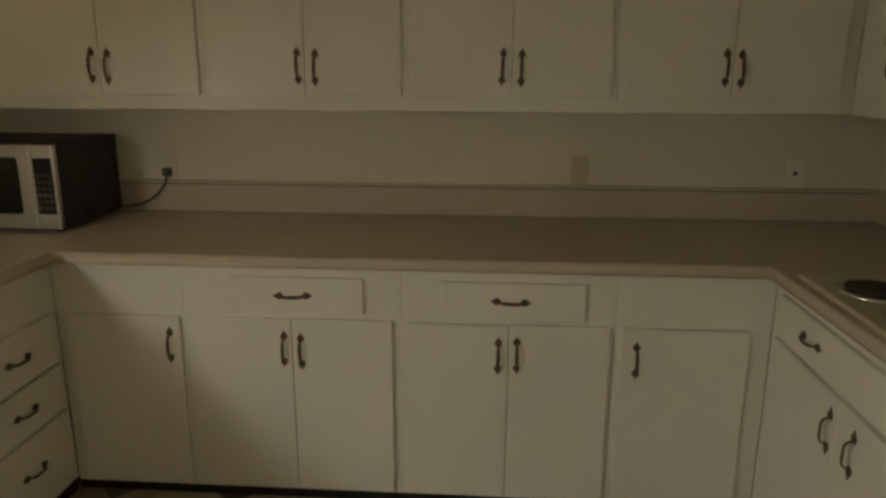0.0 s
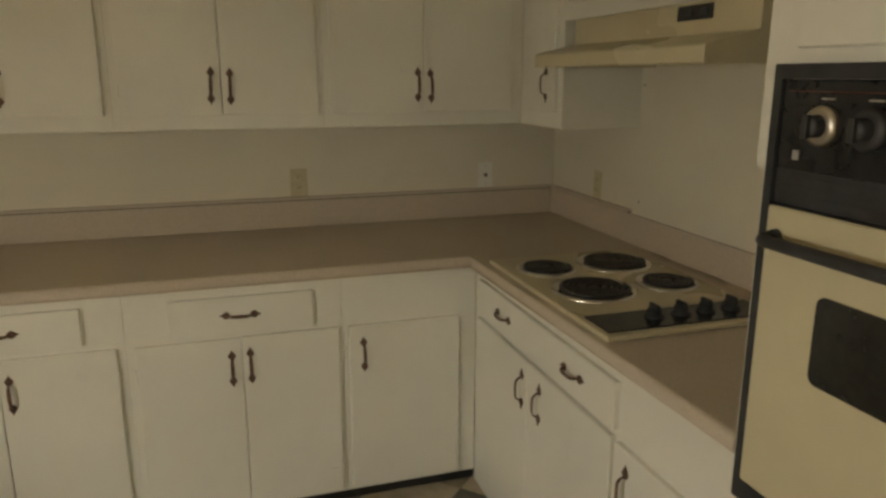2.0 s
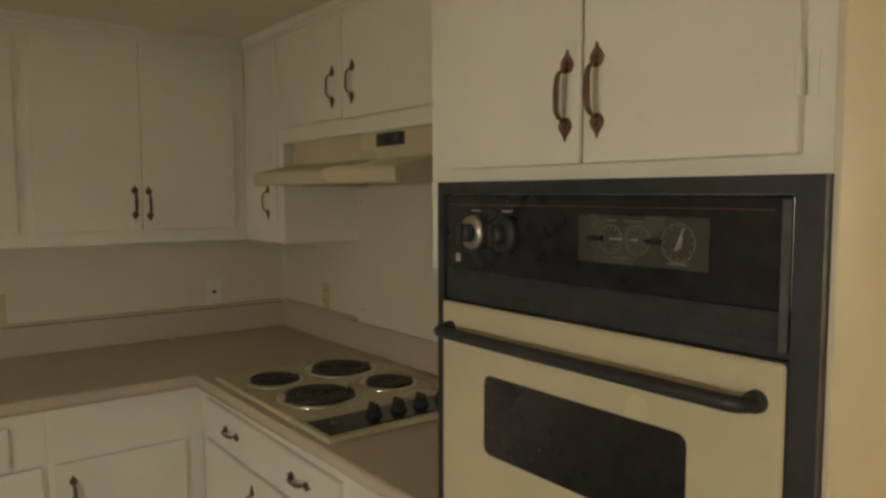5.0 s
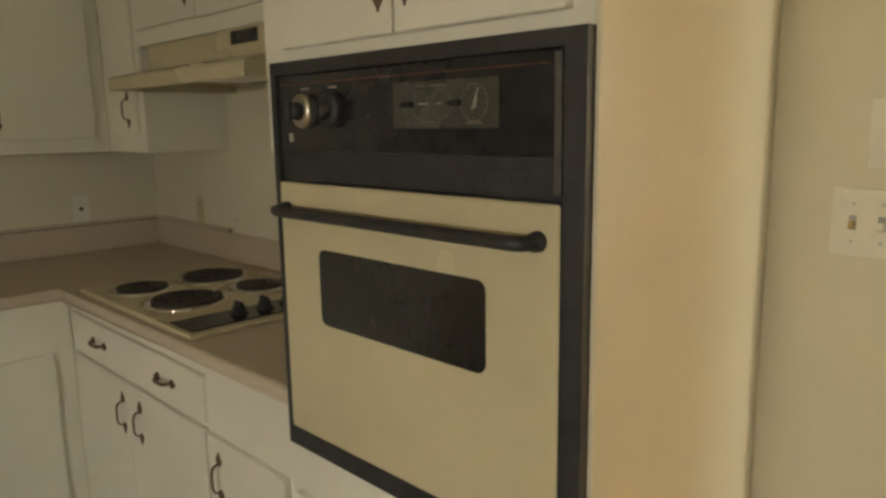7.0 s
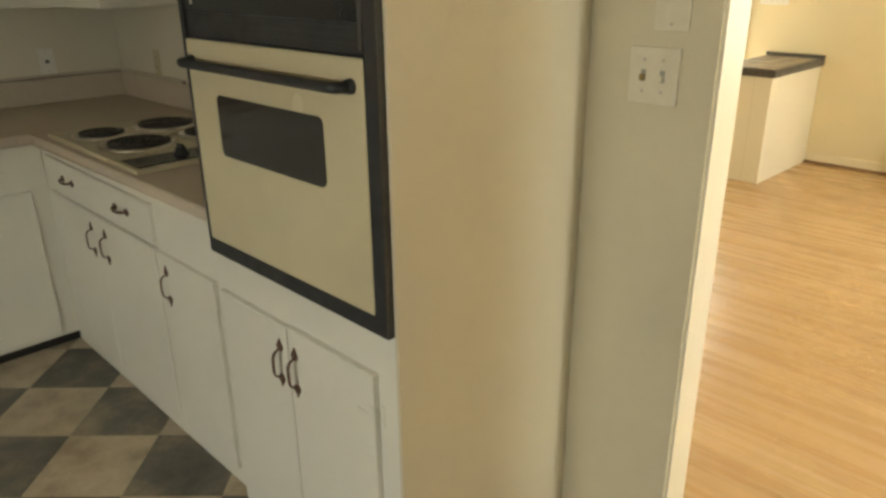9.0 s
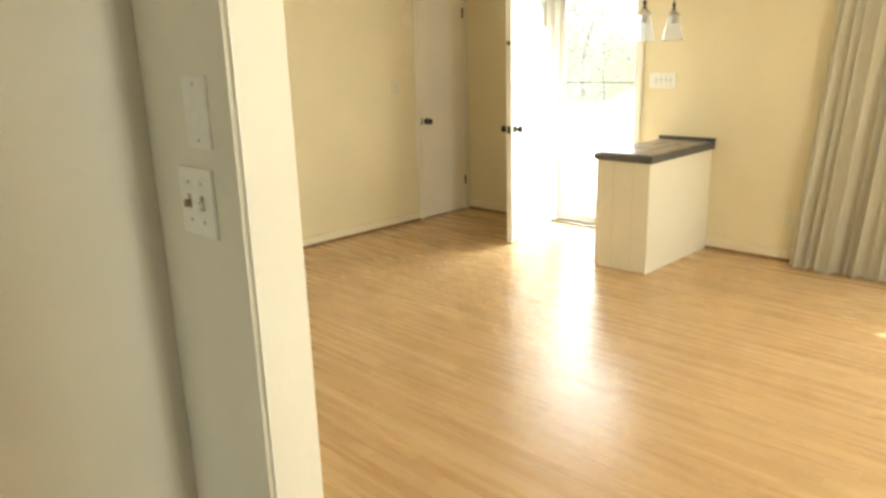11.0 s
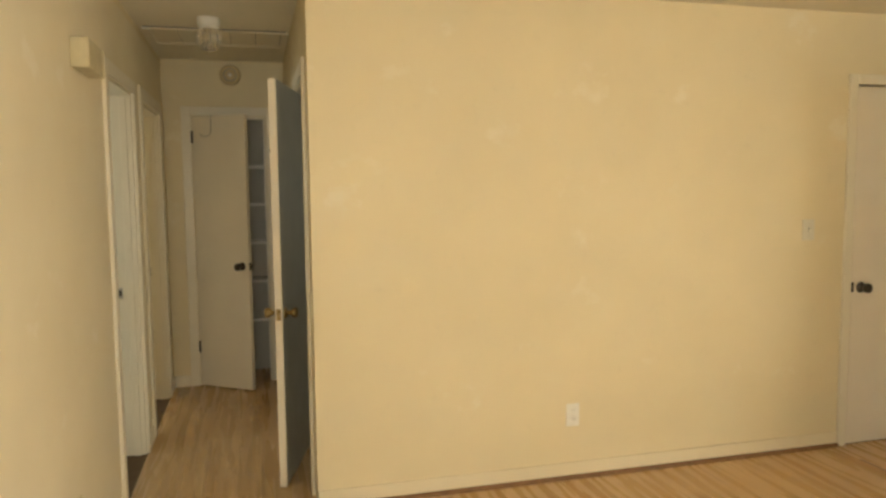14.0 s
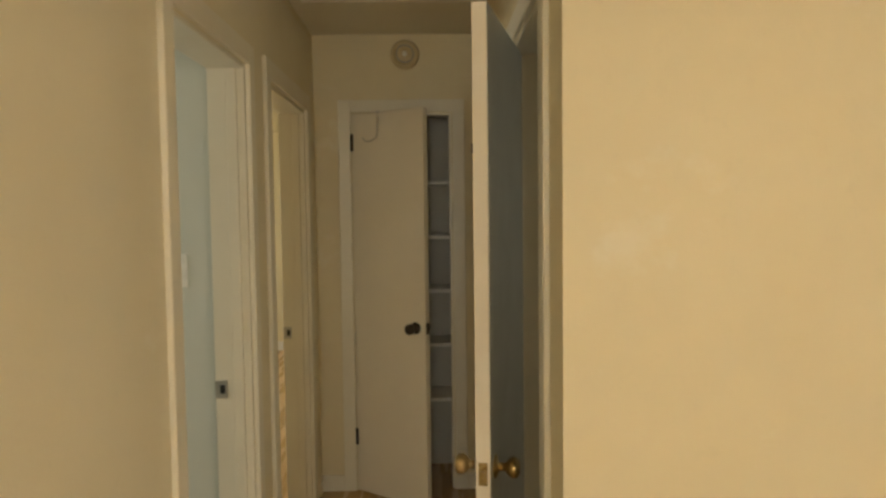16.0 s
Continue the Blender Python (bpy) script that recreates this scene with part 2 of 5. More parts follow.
M_LAMPGLASS = glass("lamp_glass", (0.95, 0.93, 0.88), 0.12)


def hazy_glass():
    """Clear glass mixed with an uneven, translucent whitish film."""
    m, nt, b = mat("milky_glass", 0.08)
    b.inputs["Transmission Weight"].default_value = 1.0
    b.inputs["IOR"].default_value = 1.2
    film, mix = nt.nodes.new("ShaderNodeBsdfTranslucent"), nt.nodes.new("ShaderNodeMixShader")
    film.inputs["Color"].default_value = (0.85, 0.83, 0.78, 1)
    nt.links.new(ramp(nt, noise_of(nt, coords(nt), 25, 4), [(0.3, (0.05,) * 3), (0.7, (0.14,) * 3)]), mix.inputs[0])
    nt.links.new(b.outputs[0], mix.inputs[1])
    nt.links.new(film.outputs[0], mix.inputs[2])
    nt.links.new(mix.outputs[0], nt.nodes["Material Output"].inputs["Surface"])
    return m


M_MILKY = hazy_glass()


def cloth():
    m, nt, b = mat("cream_drape", 0.85)
    p = coords(nt)
    f = noise_of(nt, coords(nt, (1, 1, 0.15)), 120, 3)
    nt.links.new(ramp(nt, f, [(0.3, (0.86, 0.81, 0.68)), (0.7, (0.92, 0.87, 0.75))]), b.inputs["Base Color"])
    bump(nt, b, noise_of(nt, p, 700, 2), 0.2, 0.001)
    t = nt.nodes.new("ShaderNodeBsdfTranslucent")
    t.inputs["Color"].default_value = (0.80, 0.70, 0.52, 1)
    mix = nt.nodes.new("ShaderNodeMixShader")
    mix.inputs[0].default_value = 0.14
    nt.links.new(b.outputs[0], mix.inputs[1])
    nt.links.new(t.outputs[0], mix.inputs[2])
    nt.links.new(mix.outputs[0], nt.nodes["Material Output"].inputs["Surface"])
    return m


M_CLOTH = cloth()

# ---- helpers for building ----
ORIGIN = {}


def thing(name, at=(0, 0, 0), label="", category="", group="", kind=""):
    ob = new(name)
    ob.empty_display_size = 0.1
    ob.location = at
    ORIGIN[ob.name] = Vector(at)
    return tagged(ob, label, category, group, kind)


def part(name, bm, material, parent=None, label="", smooth=False):
    """One mesh object, given in world places, under a thing or a part."""
    me = bpy.data.meshes.new(name)
    base = ORIGIN.get(parent.name, Vector()) if parent else Vector()
    bmesh.ops.recalc_face_normals(bm, faces=bm.faces)
    bm.transform(Matrix.Translation(-base))
    if smooth:
        for f in bm.faces:
            f.smooth = True
    bm.to_mesh(me)
    bm.free()
    me.materials.append(material)
    ob = new(name, me)
    if parent:
        ob.parent = parent
        ORIGIN[ob.name] = base
    if label:
        ob["label"] = label
    return ob


def box(*sizes, bevel=0.0, seg=2, bm=None):
    """Boxes (x0, x1, y0, y1, z0, z1) in one bmesh."""
    bm = bm or bmesh.new()
    for x0, x1, y0, y1, z0, z1 in sizes:
        tmp = bmesh.ops.create_cube(bm, size=1.0)["verts"]
        bmesh.ops.transform(bm, matrix=Matrix.Translation(((x0 + x1) / 2, (y0 + y1) / 2, (z0 + z1) / 2)) @ Matrix.Diagonal((abs(x1 - x0), abs(y1 - y0), abs(z1 - z0), 1)), verts=tmp)
    if bevel:
        bmesh.ops.bevel(bm, geom=bm.edges[:], offset=bevel, segments=seg, profile=0.6, affect="EDGES")
    return bm


def prism(points, axis, a, b, bevel=0.0, bm=None, seg=2):
    """A polygon in the two other axes, drawn out along axis from a to b."""
    bm = bm or bmesh.new()
    n = "xyz".index(axis)

    def put(u, v, w):
        c = [u, v]
        c.insert(n, w)
        return bm.verts.new(c)

    lo, hi = [put(u, v, a) for u, v in points], [put(u, v, b) for u, v in points]
    made = [bm.faces.new(lo), bm.faces.new(hi)]
    for i in range(len(points)):
        j = (i + 1) % len(points)
        made.append(bm.faces.new((lo[i], lo[j], hi[j], hi[i])))
    if bevel:
        bmesh.ops.bevel(bm, geom=list({e for f in made for e in f.edges}), offset=bevel, segments=seg, profile=0.6, affect="EDGES")
    return bm


def lathe(profile, m=Matrix(), steps=24, bm=None):
    """(radius, height) rows turned about z, placed by m."""
    bm = bm or bmesh.new()
    rings = []
    for r, h in profile:
        if r < 1e-5:
            rings.append([bm.verts.new(m @ Vector((0, 0, h)))])
        else:
            rings.append([bm.verts.new(m @ Vector((r * math.cos(6.28318 * i / steps), r * math.sin(6.28318 * i / steps), h))) for i in range(steps)])
    for p, q in zip(rings, rings[1:]):
        for i in range(steps):
            j = (i + 1) % steps
            a, b = ([p[0]] if len(p) == 1 else [p[i], p[j]]), ([q[0]] if len(q) == 1 else [q[j], q[i]])
            if len(a) + len(b) > 2:
                bm.faces.new(a + b)
    return bm


def tube(path, r, steps=10, bm=None, flat=1.0):
    """A round bar along a line of points."""
    bm = bm or bmesh.new()
    pts = [Vector(p) for p in path]
    rings = []
    for i, p in enumerate(pts):
        d = (pts[min(i + 1, len(pts) - 1)] - pts[max(i - 1, 0)]).normalized()
        side = d.cross(Vector((0, 0, 1)))
        side = side.normalized() if side.length > 0.05 else Vector((1, 0, 0))
        up = side.cross(d)
        rings.append([bm.verts.new(p + r * (math.cos(6.28318 * k / steps) * side * flat + math.sin(6.28318 * k / steps) * up)) for k in range(steps)])
    for p, q in zip(rings, rings[1:]):
        for k in range(steps):
            bm.faces.new((p[k], p[(k + 1) % steps], q[(k + 1) % steps], q[k]))
    bm.faces.new(rings[0][::-1])
    bm.faces.new(rings[-1])
    return bm


def rounded(y0, y1, z0, z1, r, n=6):
    out = []
    for cy, cz, a in ((y1 - r, z1 - r, 0), (y0 + r, z1 - r, 90), (y0 + r, z0 + r, 180), (y1 - r, z0 + r, 270)):
        out += [(cy + r * math.cos(radians(a + 90 * i / n)), cz + r * math.sin(radians(a + 90 * i / n))) for i in range(n + 1)]
    return out


def wall(name, axis, a, b, s0, s1, z0, z1, holes, material, label):
    """A wall of thickness a..b across axis, from s0 to s1 along the other, with openings (s0, s1, z0, z1)."""
    cuts = sorted({s0, s1, *(h[0] for h in holes), *(h[1] for h in holes)})
    sizes = []
    for p, q in zip(cuts, cuts[1:]):
        gaps = sorted((h[2], h[3]) for h in holes if h[0] <= p and h[1] >= q)
        z = z0
        for g0, g1 in gaps + [(z1, z1)]:
            if g0 - z > 1e-4:
                sizes.append((a, b, p, q, z, g0) if axis == "x" else (p, q, a, b, z, g0))
            z = g1
    bm = box(*sizes)
    bmesh.ops.remove_doubles(bm, verts=bm.verts[:], dist=1e-5)
    ob = part(name, bm, material)
    return tagged(ob, label, "wall", kind="structure")


def setting(name, bm, material, label, category):
    return tagged(part(name, bm, material), label, category, kind="structure")


# ---- walls, floors, ceilings ----
KC, LC, HC = 2.16, 2.43, 2.47
wall("wall_kitchen_north", "y", 2.985, 3.085, -2.21, 1.585, 0, KC, [], M_KWALL, "cream painted kitchen wall above the counter")
wall("wall_kitchen_west", "x", -2.21, -2.11, -3.2, 2.985, 0, KC, [(-0.65, 0.45, 1.045, 1.75)], M_KWALL, "cream painted kitchen wall with a window opening")
# this opening is out of view, added for the kitchen fill lamp
wall("wall_kitchen_south", "y", -3.3, -3.2, -2.21, 1.585, 0, KC, [(-0.6, 0.8, 1.05, 1.9)], M_KWALL, "cream painted kitchen wall with a window opening")
# unseen south jamb placed to keep the south-west fill off the kitchen
wall("wall_between_south", "x", 1.585, 1.688, -3.6, 1.2, 0, LC, [(-1.55, -0.126, 0, 2.08)], M_WALL, "cream painted wall with an open doorway to the kitchen")
wall("wall_between", "x", 1.585, 1.71, 1.2, 6.09, 0, LC, [(3.95, 4.66, 0, 2.03), (5.0, 5.80, 0, 2.03)], M_WALL_DAYLIT, "cream painted wall with doorways between the rooms")
wall("wall_living_north", "y", 3.673, 3.793, 2.595, 6.237, 0, LC, [(5.59, 6.19, 0, 2.045)], M_WALL, "cream painted wall with pale patched spots")
wall("wall_living_east", "x", 6.237, 6.387, -3.6, 3.793, 0, LC, [(1.84, 2.655, 0, 2.0), (-2.9, -0.95, 0.7, 2.0)], M_WALL, "cream painted wall with the entry doorway")
# both openings are out of view, added for the fill lamps
wall("wall_living_south", "y", -3.72, -3.6, 1.585, 6.387, 0, LC, [(5.3, 6.2, 0.85, 2.05), (1.75, 2.45, 0.85, 2.05)], M_WALL, "plain cream painted wall with openings added for fill lamps")
wall("wall_hall_east", "x", 2.595, 2.715, 3.793, 6.09, 0, HC, [(3.90, 4.55, 0, 2.045)], M_WALL, "cream painted hall wall with a doorway")
wall("wall_hall_end", "y", 6.09, 6.19, 1.585, 2.715, 0, HC, [(1.91, 2.447, 0, 2.055)], M_WALL, "cream painted end wall of the hall with a closet opening")
setting("wall_hall_head", box((1.585, 2.595, 3.675, 3.79, LC - 0.001, HC), (1.585, 1.71, 3.79, 6.09, LC, HC)), M_WALL, "narrow painted band above the hall walls", "wall")
setting("ceiling_kitchen", box((-2.21, 1.585, -3.3, 3.085, KC, KC + 0.06)), M_CEIL, "cream painted kitchen ceiling", "ceiling")
setting("ceiling_living", box((1.585, 6.387, -3.72, 3.674, LC, LC + 0.06), (2.6, 6.387, 3.674, 3.793, LC, LC + 0.06)), M_CEIL, "cream painted living room ceiling", "ceiling")
setting("ceiling_hall", box((1.585, 2.715, 3.676, 6.19, HC, HC + 0.06)), M_CEIL, "cream painted hall ceiling", "ceiling")
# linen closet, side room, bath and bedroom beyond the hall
setting("wall_closet", box((1.80, 1.85, 6.19, 6.48, 0, 2.3), (2.49, 2.54, 6.19, 6.48, 0, 2.3), (1.80, 2.54, 6.48, 6.53, 0, 2.3), (1.80, 2.54, 6.19, 6.53, 2.3, 2.35)), M_SHADOWROOM, "inside of the linen closet, dimmed by its paint", "wall")
# the unseen east opening is added for the side room's fill lamp
setting("wall_side_room", box((2.715, 4.4, 5.6, 5.7, 0, 2.4), (4.4, 4.5, 3.793, 4.5, 0, 2.4), (4.4, 4.5, 5.1, 5.7, 0, 2.4), (4.4, 4.5, 4.5, 5.1, 0, 1.68), (4.4, 4.5, 4.5, 5.1, 1.8, 2.4), (2.715, 4.5, 3.793, 5.7, 2.4, 2.46)), M_SHADOWROOM, "side room beyond the door, dimmed by its paint", "wall")
setting("wall_bath", box((-0.4, 1.585, 4.70, 4.78, 0, 2.4), (-0.4, 1.585, 3.09, 3.17, 0, 2.4), (-0.4, -0.3, 3.17, 4.70, 0, 1.5), (-0.4, -0.3, 3.17, 4.70, 1.85, 2.4), (-0.4, -0.3, 3.17, 3.7, 1.5, 1.85), (-0.4, -0.3, 4.3, 4.70, 1.5, 1.85), (-0.4, 1.585, 3.09, 4.78, 2.4, 2.46)), M_BATH, "pale blue painted bathroom walls", "wall")
setting("wall_bedroom", box((-1.7, 1.585, 10.1, 10.2, 0, 2.4), (1.585, 1.68, 6.19, 10.2, 0, 2.4), (-1.7, 1.585, 4.78, 4.86, 0, 2.4), (-1.7, -1.6, 4.86, 10.1, 0, 0.8), (-1.7, -1.6, 4.86, 10.1, 2.0, 2.4), (-1.7, -1.6, 4.86, 7.3, 0.8, 2.0), (-1.7, -1.6, 8.7, 10.1, 0.8, 2.0), (-1.7, 1.68, 4.78, 10.2, 2.4, 2.46)), M_YELLOW, "warm yellow painted bedroom walls", "wall")
setting("floor_bath", box((-0.4, 1.71, 3.09, 4.78, -0.06, -0.002)), M_PLATE, "pale bathroom floor", "floor")
setting("floor_bedroom", box((-1.7, 1.585, 4.78, 10.2, -0.06, 0.0)), M_OAK_J, "oak bedroom floor", "floor")
setting("floor_side_room", box((2.6, 4.5, 3.793, 5.7, -0.06, -0.004)), M_OAK_J, "oak floor of the dim side room", "floor")

# ---- kitchen cabinets ----


def pull_mesh():
    """A wrought cabinet pull along z, standing out along -y: two spear plates and a bowed grip."""
    bm = bmesh.new()
    for s in (1, -1):
        pts = [(0, 0.068), (0.003, 0.060), (0.0075, 0.055), (0.0125, 0.047), (0.0110, 0.040), (0.0055, 0.033), (-0.0055, 0.033), (-0.0110, 0.040), (-0.0125, 0.047), (-0.0075, 0.055), (-0.003, 0.060)]
        prism([(x, s * z) for x, z in pts], "y", 0.0, -0.0035, bm=bm)
        tube([(0, -0.002, s * 0.047), (0, -0.0065, s * 0.047)], 0.0038, 8, bm)
    half = [(0.003, 0.0385), (0.010, 0.0365), (0.0165, 0.0330), (0.0205, 0.0275), (0.0225, 0.0200), (0.0230, 0.0100)]
    bow = [(0, -d, -z) for d, z in half] + [(0, -0.0232, 0)] + [(0, -d, z) for d, z in reversed(half)]
    rows = []
    for i, p in enumerate(bow):
        d = (Vector(bow[min(i + 1, len(bow) - 1)]) - Vector(bow[max(i - 1, 0)])).normalized()
        up = Vector((1, 0, 0)).cross(d)
        wide = 0.0030 + 0.0034 * math.sin(math.pi * i / (len(bow) - 1))
        rows.append([bm.verts.new(Vector(p) + Vector((wide * math.cos(math.pi * k / 4), 0, 0)) + up * 0.0026 * math.sin(math.pi * k / 4)) for k in range(8)])
    for p, q in zip(rows, rows[1:]):
        for k in range(8):
            bm.faces.new((p[k], p[(k + 1) % 8], q[(k + 1) % 8], q[k]))
    bm.faces.new(rows[0][::-1])
    bm.faces.new(rows[-1])
    bmesh.ops.recalc_face_normals(bm, faces=bm.faces)
    me = bpy.data.meshes.new("handle")
    bm.to_mesh(me)
    bm.free()
    me.materials.append(M_BRONZE)
    return me


PULL = pull_mesh()
SIDE = {"N": 0, "E": -90, "W": 90}


def pull(parent, at, side, flat=False, tilt=0.0):
    """A handle on a front that faces the room from the north, east or west side."""
    ob = new("handle", PULL)
    ob.parent = parent
    ob.matrix_basis = Matrix.Translation(Vector(at) - ORIGIN[parent.name]) @ pose(0, 0, 0, 0, 0, SIDE[side]) @ pose(0, 0, 0, 0, (90 if flat else 0) + tilt, 0)
    ob["label"] = "rusty dark bronze spear-ended pull"
    return ob


def slab(side, face, a, b, z0, z1, thick=0.017):
    """The box of a front on face, spanning a..b along the wall."""
    if side == "N":
        return (a, b, face - thick, face + 0.004, z0, z1)
    if side == "E":
        return (face - thick, face + 0.004, a, b, z0, z1)
    return (face - 0.004, face + thick, a, b, z0, z1)


def spot(side, face, s, z, out=0.017):
    return (s, face - out, z) if side == "N" else (face - out, s, z) if side == "E" else (face + out, s, z)


def front(unit, kind, side, face, a, b, z0, z1):
    bm = box(slab(side, face, a, b, z0, z1), bevel=0.005, seg=3)
    ob = part(kind, bm, M_CAB, unit)
    return ob


def hinges(door, side, face, s, zs, into):
    """Painted-over surface hinges: a leaf on the frame, a knuckle at the edge and a slim pointed strap on the door."""
    for z in zs:
        bm = box(slab(side, face - 0.0165, s + 0.003 * into, s + 0.013 * into, z - 0.026, z + 0.026, 0.0022))
        box(slab(side, face - 0.0165, s + 0.013 * into, s + 0.046 * into, z - 0.0028, z + 0.0028, 0.0025), bm=bm)
        box(slab(side, face - 0.0165, s + 0.046 * into, s + 0.053 * into, z - 0.0055, z + 0.0055, 0.0034), bm=bm)
        box(slab(side, face, s - 0.004 * into, s - 0.015 * into, z - 0.026, z + 0.026, 0.0022), bm=bm)
        tube([spot(side, face, s - 0.001 * into, z - 0.024, 0.0165), spot(side, face, s - 0.001 * into, z + 0.024, 0.0165)], 0.0032, 8, bm)
        part("hinge", bm, M_CAB, door)


def unit(name, side, face, body, label, doors=(), drawers=(), group="kitchen cabinets", frame_mat=None):
    """A cabinet: a carcass box, doors (a, b, z0, z1, handle place, handle z, hinge place) and drawers (a, b, z0, z1, handle places)."""
    x0, x1, y0, y1, z0, z1 = body
    u = thing(name, ((x0 + x1) / 2, (y0 + y1) / 2, z0), label, "cabinet", group)
    part("body", box(body, bevel=0.002, seg=1), M_CAB, u)
    for a, b, d0, d1, hs, hz, hinge in doors:
        d = front(u, "door", side, face, a, b, d0, d1)
        if hs is not None:
            pull(d, spot(side, face, hs, hz), side, tilt=random.uniform(-3, 3))
        if hinge is not None:
            inward = 1 if hinge < (a + b) / 2 else -1
            hinges(d, side, face, hinge, (d0 + 0.09, d1 - 0.10), inward)
    for a, b, d0, d1, places in drawers:
        d = front(u, "drawer", side, face, a, b, d0, d1)
        for s in places:
            pull(d, spot(side, face, s, (d0 + d1) / 2), side, True, random.uniform(-2, 2))
    return u


NB = 2.298   # front of the north base frames
NU = 2.640   # front of the north wall cabinets
EB = 0.925   # front of the oven cabinet
EF = 0.946   # front of the east base frames
EU = 1.258   # front of the east wall cabinets
WB = -1.452  # front of the west base frames

WHITE = "off-white painted wooden base cabinet"
unit("base_cabinet", "N", NB, (-1.452, -0.999, NB, 2.985, 0.040, 0.872), WHITE + " with one door", [(-1.405, -1.014, 0.058, 0.69, -1.051, 0.587, None)])
unit("base_cabinet", "N", NB, (-0.999, -0.2585, NB, 2.985, 0.040, 0.872), WHITE + " with a drawer and two doors",
     [(-0.985, -0.6285, 0.058, 0.69, -0.655, 0.585, -0.985), (-0.6265, -0.286, 0.058, 0.692, -0.597, 0.578, -0.286)], [(-0.842, -0.380, 0.713, 0.836, (-0.617,))])
unit("base_cabinet", "N", NB, (-0.2585, 0.4485, NB, 2.985, 0.040, 0.872), WHITE + " with a drawer and two doors",
     [(-0.233, 0.0995, 0.058, 0.687, 0.067, 0.582, -0.233), (0.1015, 0.432, 0.058, 0.690, 0.128, 0.586, 0.432)], [(-0.122, 0.346, 0.708, 0.833, (0.104,))])
unit("base_cabinet", "N", NB, (0.4485, EF, NB, 2.985, 0.040, 0.872), WHITE + " with one wide door", [(0.467, 0.876, 0.058, 0.688, 0.518, 0.58, 0.876)])
setting("baseboard_kitchen", box((WB, EF, NB + 0.012, NB + 0.03, 0, 0.04), (WB - 0.03, WB - 0.012, -1.3, NB, 0, 0.055)), M_KICK, "black vinyl base strip under the cabinets", "baseboard")

unit("base_cabinet", "E", EF, (EF, 1.585, 1.285, NB, 0, 0.872), WHITE + " with a wide drawer and two doors",
     [(1.789, 2.245, 0.07, 0.692, 1.826, 0.590, None), (1.298, 1.787, 0.07, 0.694, 1.700, 0.592, None)], [(1.292, 2.232, 0.712, 0.838, (1.990, 1.505))])
unit("base_cabinet", "E", EF, (EF, 1.585, 0.878, 1.285, 0, 0.872), WHITE + " with one narrow door", [(0.925, 1.281, 0.07, 0.692, 1.222, 0.592, 0.925)])
unit("base_cabinet", "W", WB, (-2.11, WB, 1.83, NB, 0.055, 0.872), WHITE + " with a stack of three drawers", [],
     [(1.86, 2.262, 0.525, 0.70, (2.05,)), (1.86, 2.262, 0.352, 0.515, (2.05,)), (1.86, 2.262, 0.105, 0.342, (2.05,))])
unit("base_cabinet", "W", WB, (-2.11, WB, -1.3, 1.83, 0.055, 0.872), WHITE + " under the window", [(1.40, 1.80, 0.08, 0.69, 1.46, 0.6, None), (0.9, 1.4, 0.08, 0.69, 1.36, 0.6, None)])

UP = "off-white painted wooden wall cabinet"
for x0, x1, doors in ((-2.11, -0.9965, ((-1.714, -1.3795, -1.409, None), (-1.3775, -1.019, -1.350, -1.019))),
                      (-0.9965, -0.2645, ((-0.974, -0.6335, -0.657, -0.974), (-0.6315, -0.290, -0.595, -0.290))),
                      (-0.2645, 0.463, ((-0.239, 0.0965, 0.064, -0.239), (0.0985, 0.439, 0.129, 0.439))),
                      (0.463, EU, ((0.487, 0.8445, 0.820, None), (0.8465, 1.208, 0.871, 1.208)))):
    unit("wall_cabinet", "N", NU, (x0, x1, NU, 2.985, 1.357, 2.13), UP + " with two doors",
         [(a, b, 1.405 + 0.004 * i, 2.108, h, 1.512 - 0.004 * i, g) for i, (a, b, h, g) in enumerate(doors)])
unit("wall_cabinet", "E", EU, (EU, 1.585, 2.278, NU, 1.357, 2.13), UP + " with one door beside the range hood", [(2.312, 2.572, 1.415, 2.108, 2.378, 1.515, None)])
unit("wall_cabinet", "E", EU, (EU, 1.585, 0.897, 2.278, 1.73, 2.13), UP + " above the range hood",
     [(1.806, 2.262, 1.784, 2.10, 1.862, 1.888, None), (1.30, 1.80, 1.780, 2.10, 1.736, 1.890, None)])

crown = [(0.0, 2.122), (-0.006, 2.124), (-0.006, 2.138), (-0.014, 2.142), (-0.018, 2.150), (-0.018, KC), (0.0, KC)]
bm = prism([(NU + u, z) for u, z in crown], "x", -2.11, EU)
prism([(EU + u, z) for u, z in crown], "y", 0.897, NU, bm=bm)
box((-2.11, EU, NU, 2.985, 2.132, KC), (EU, 1.585, 0.897, NU, 2.132, KC), bm=bm)
setting("trim_crown", bm, M_CAB, "off-white painted crown moulding above the cabinets", "trim")

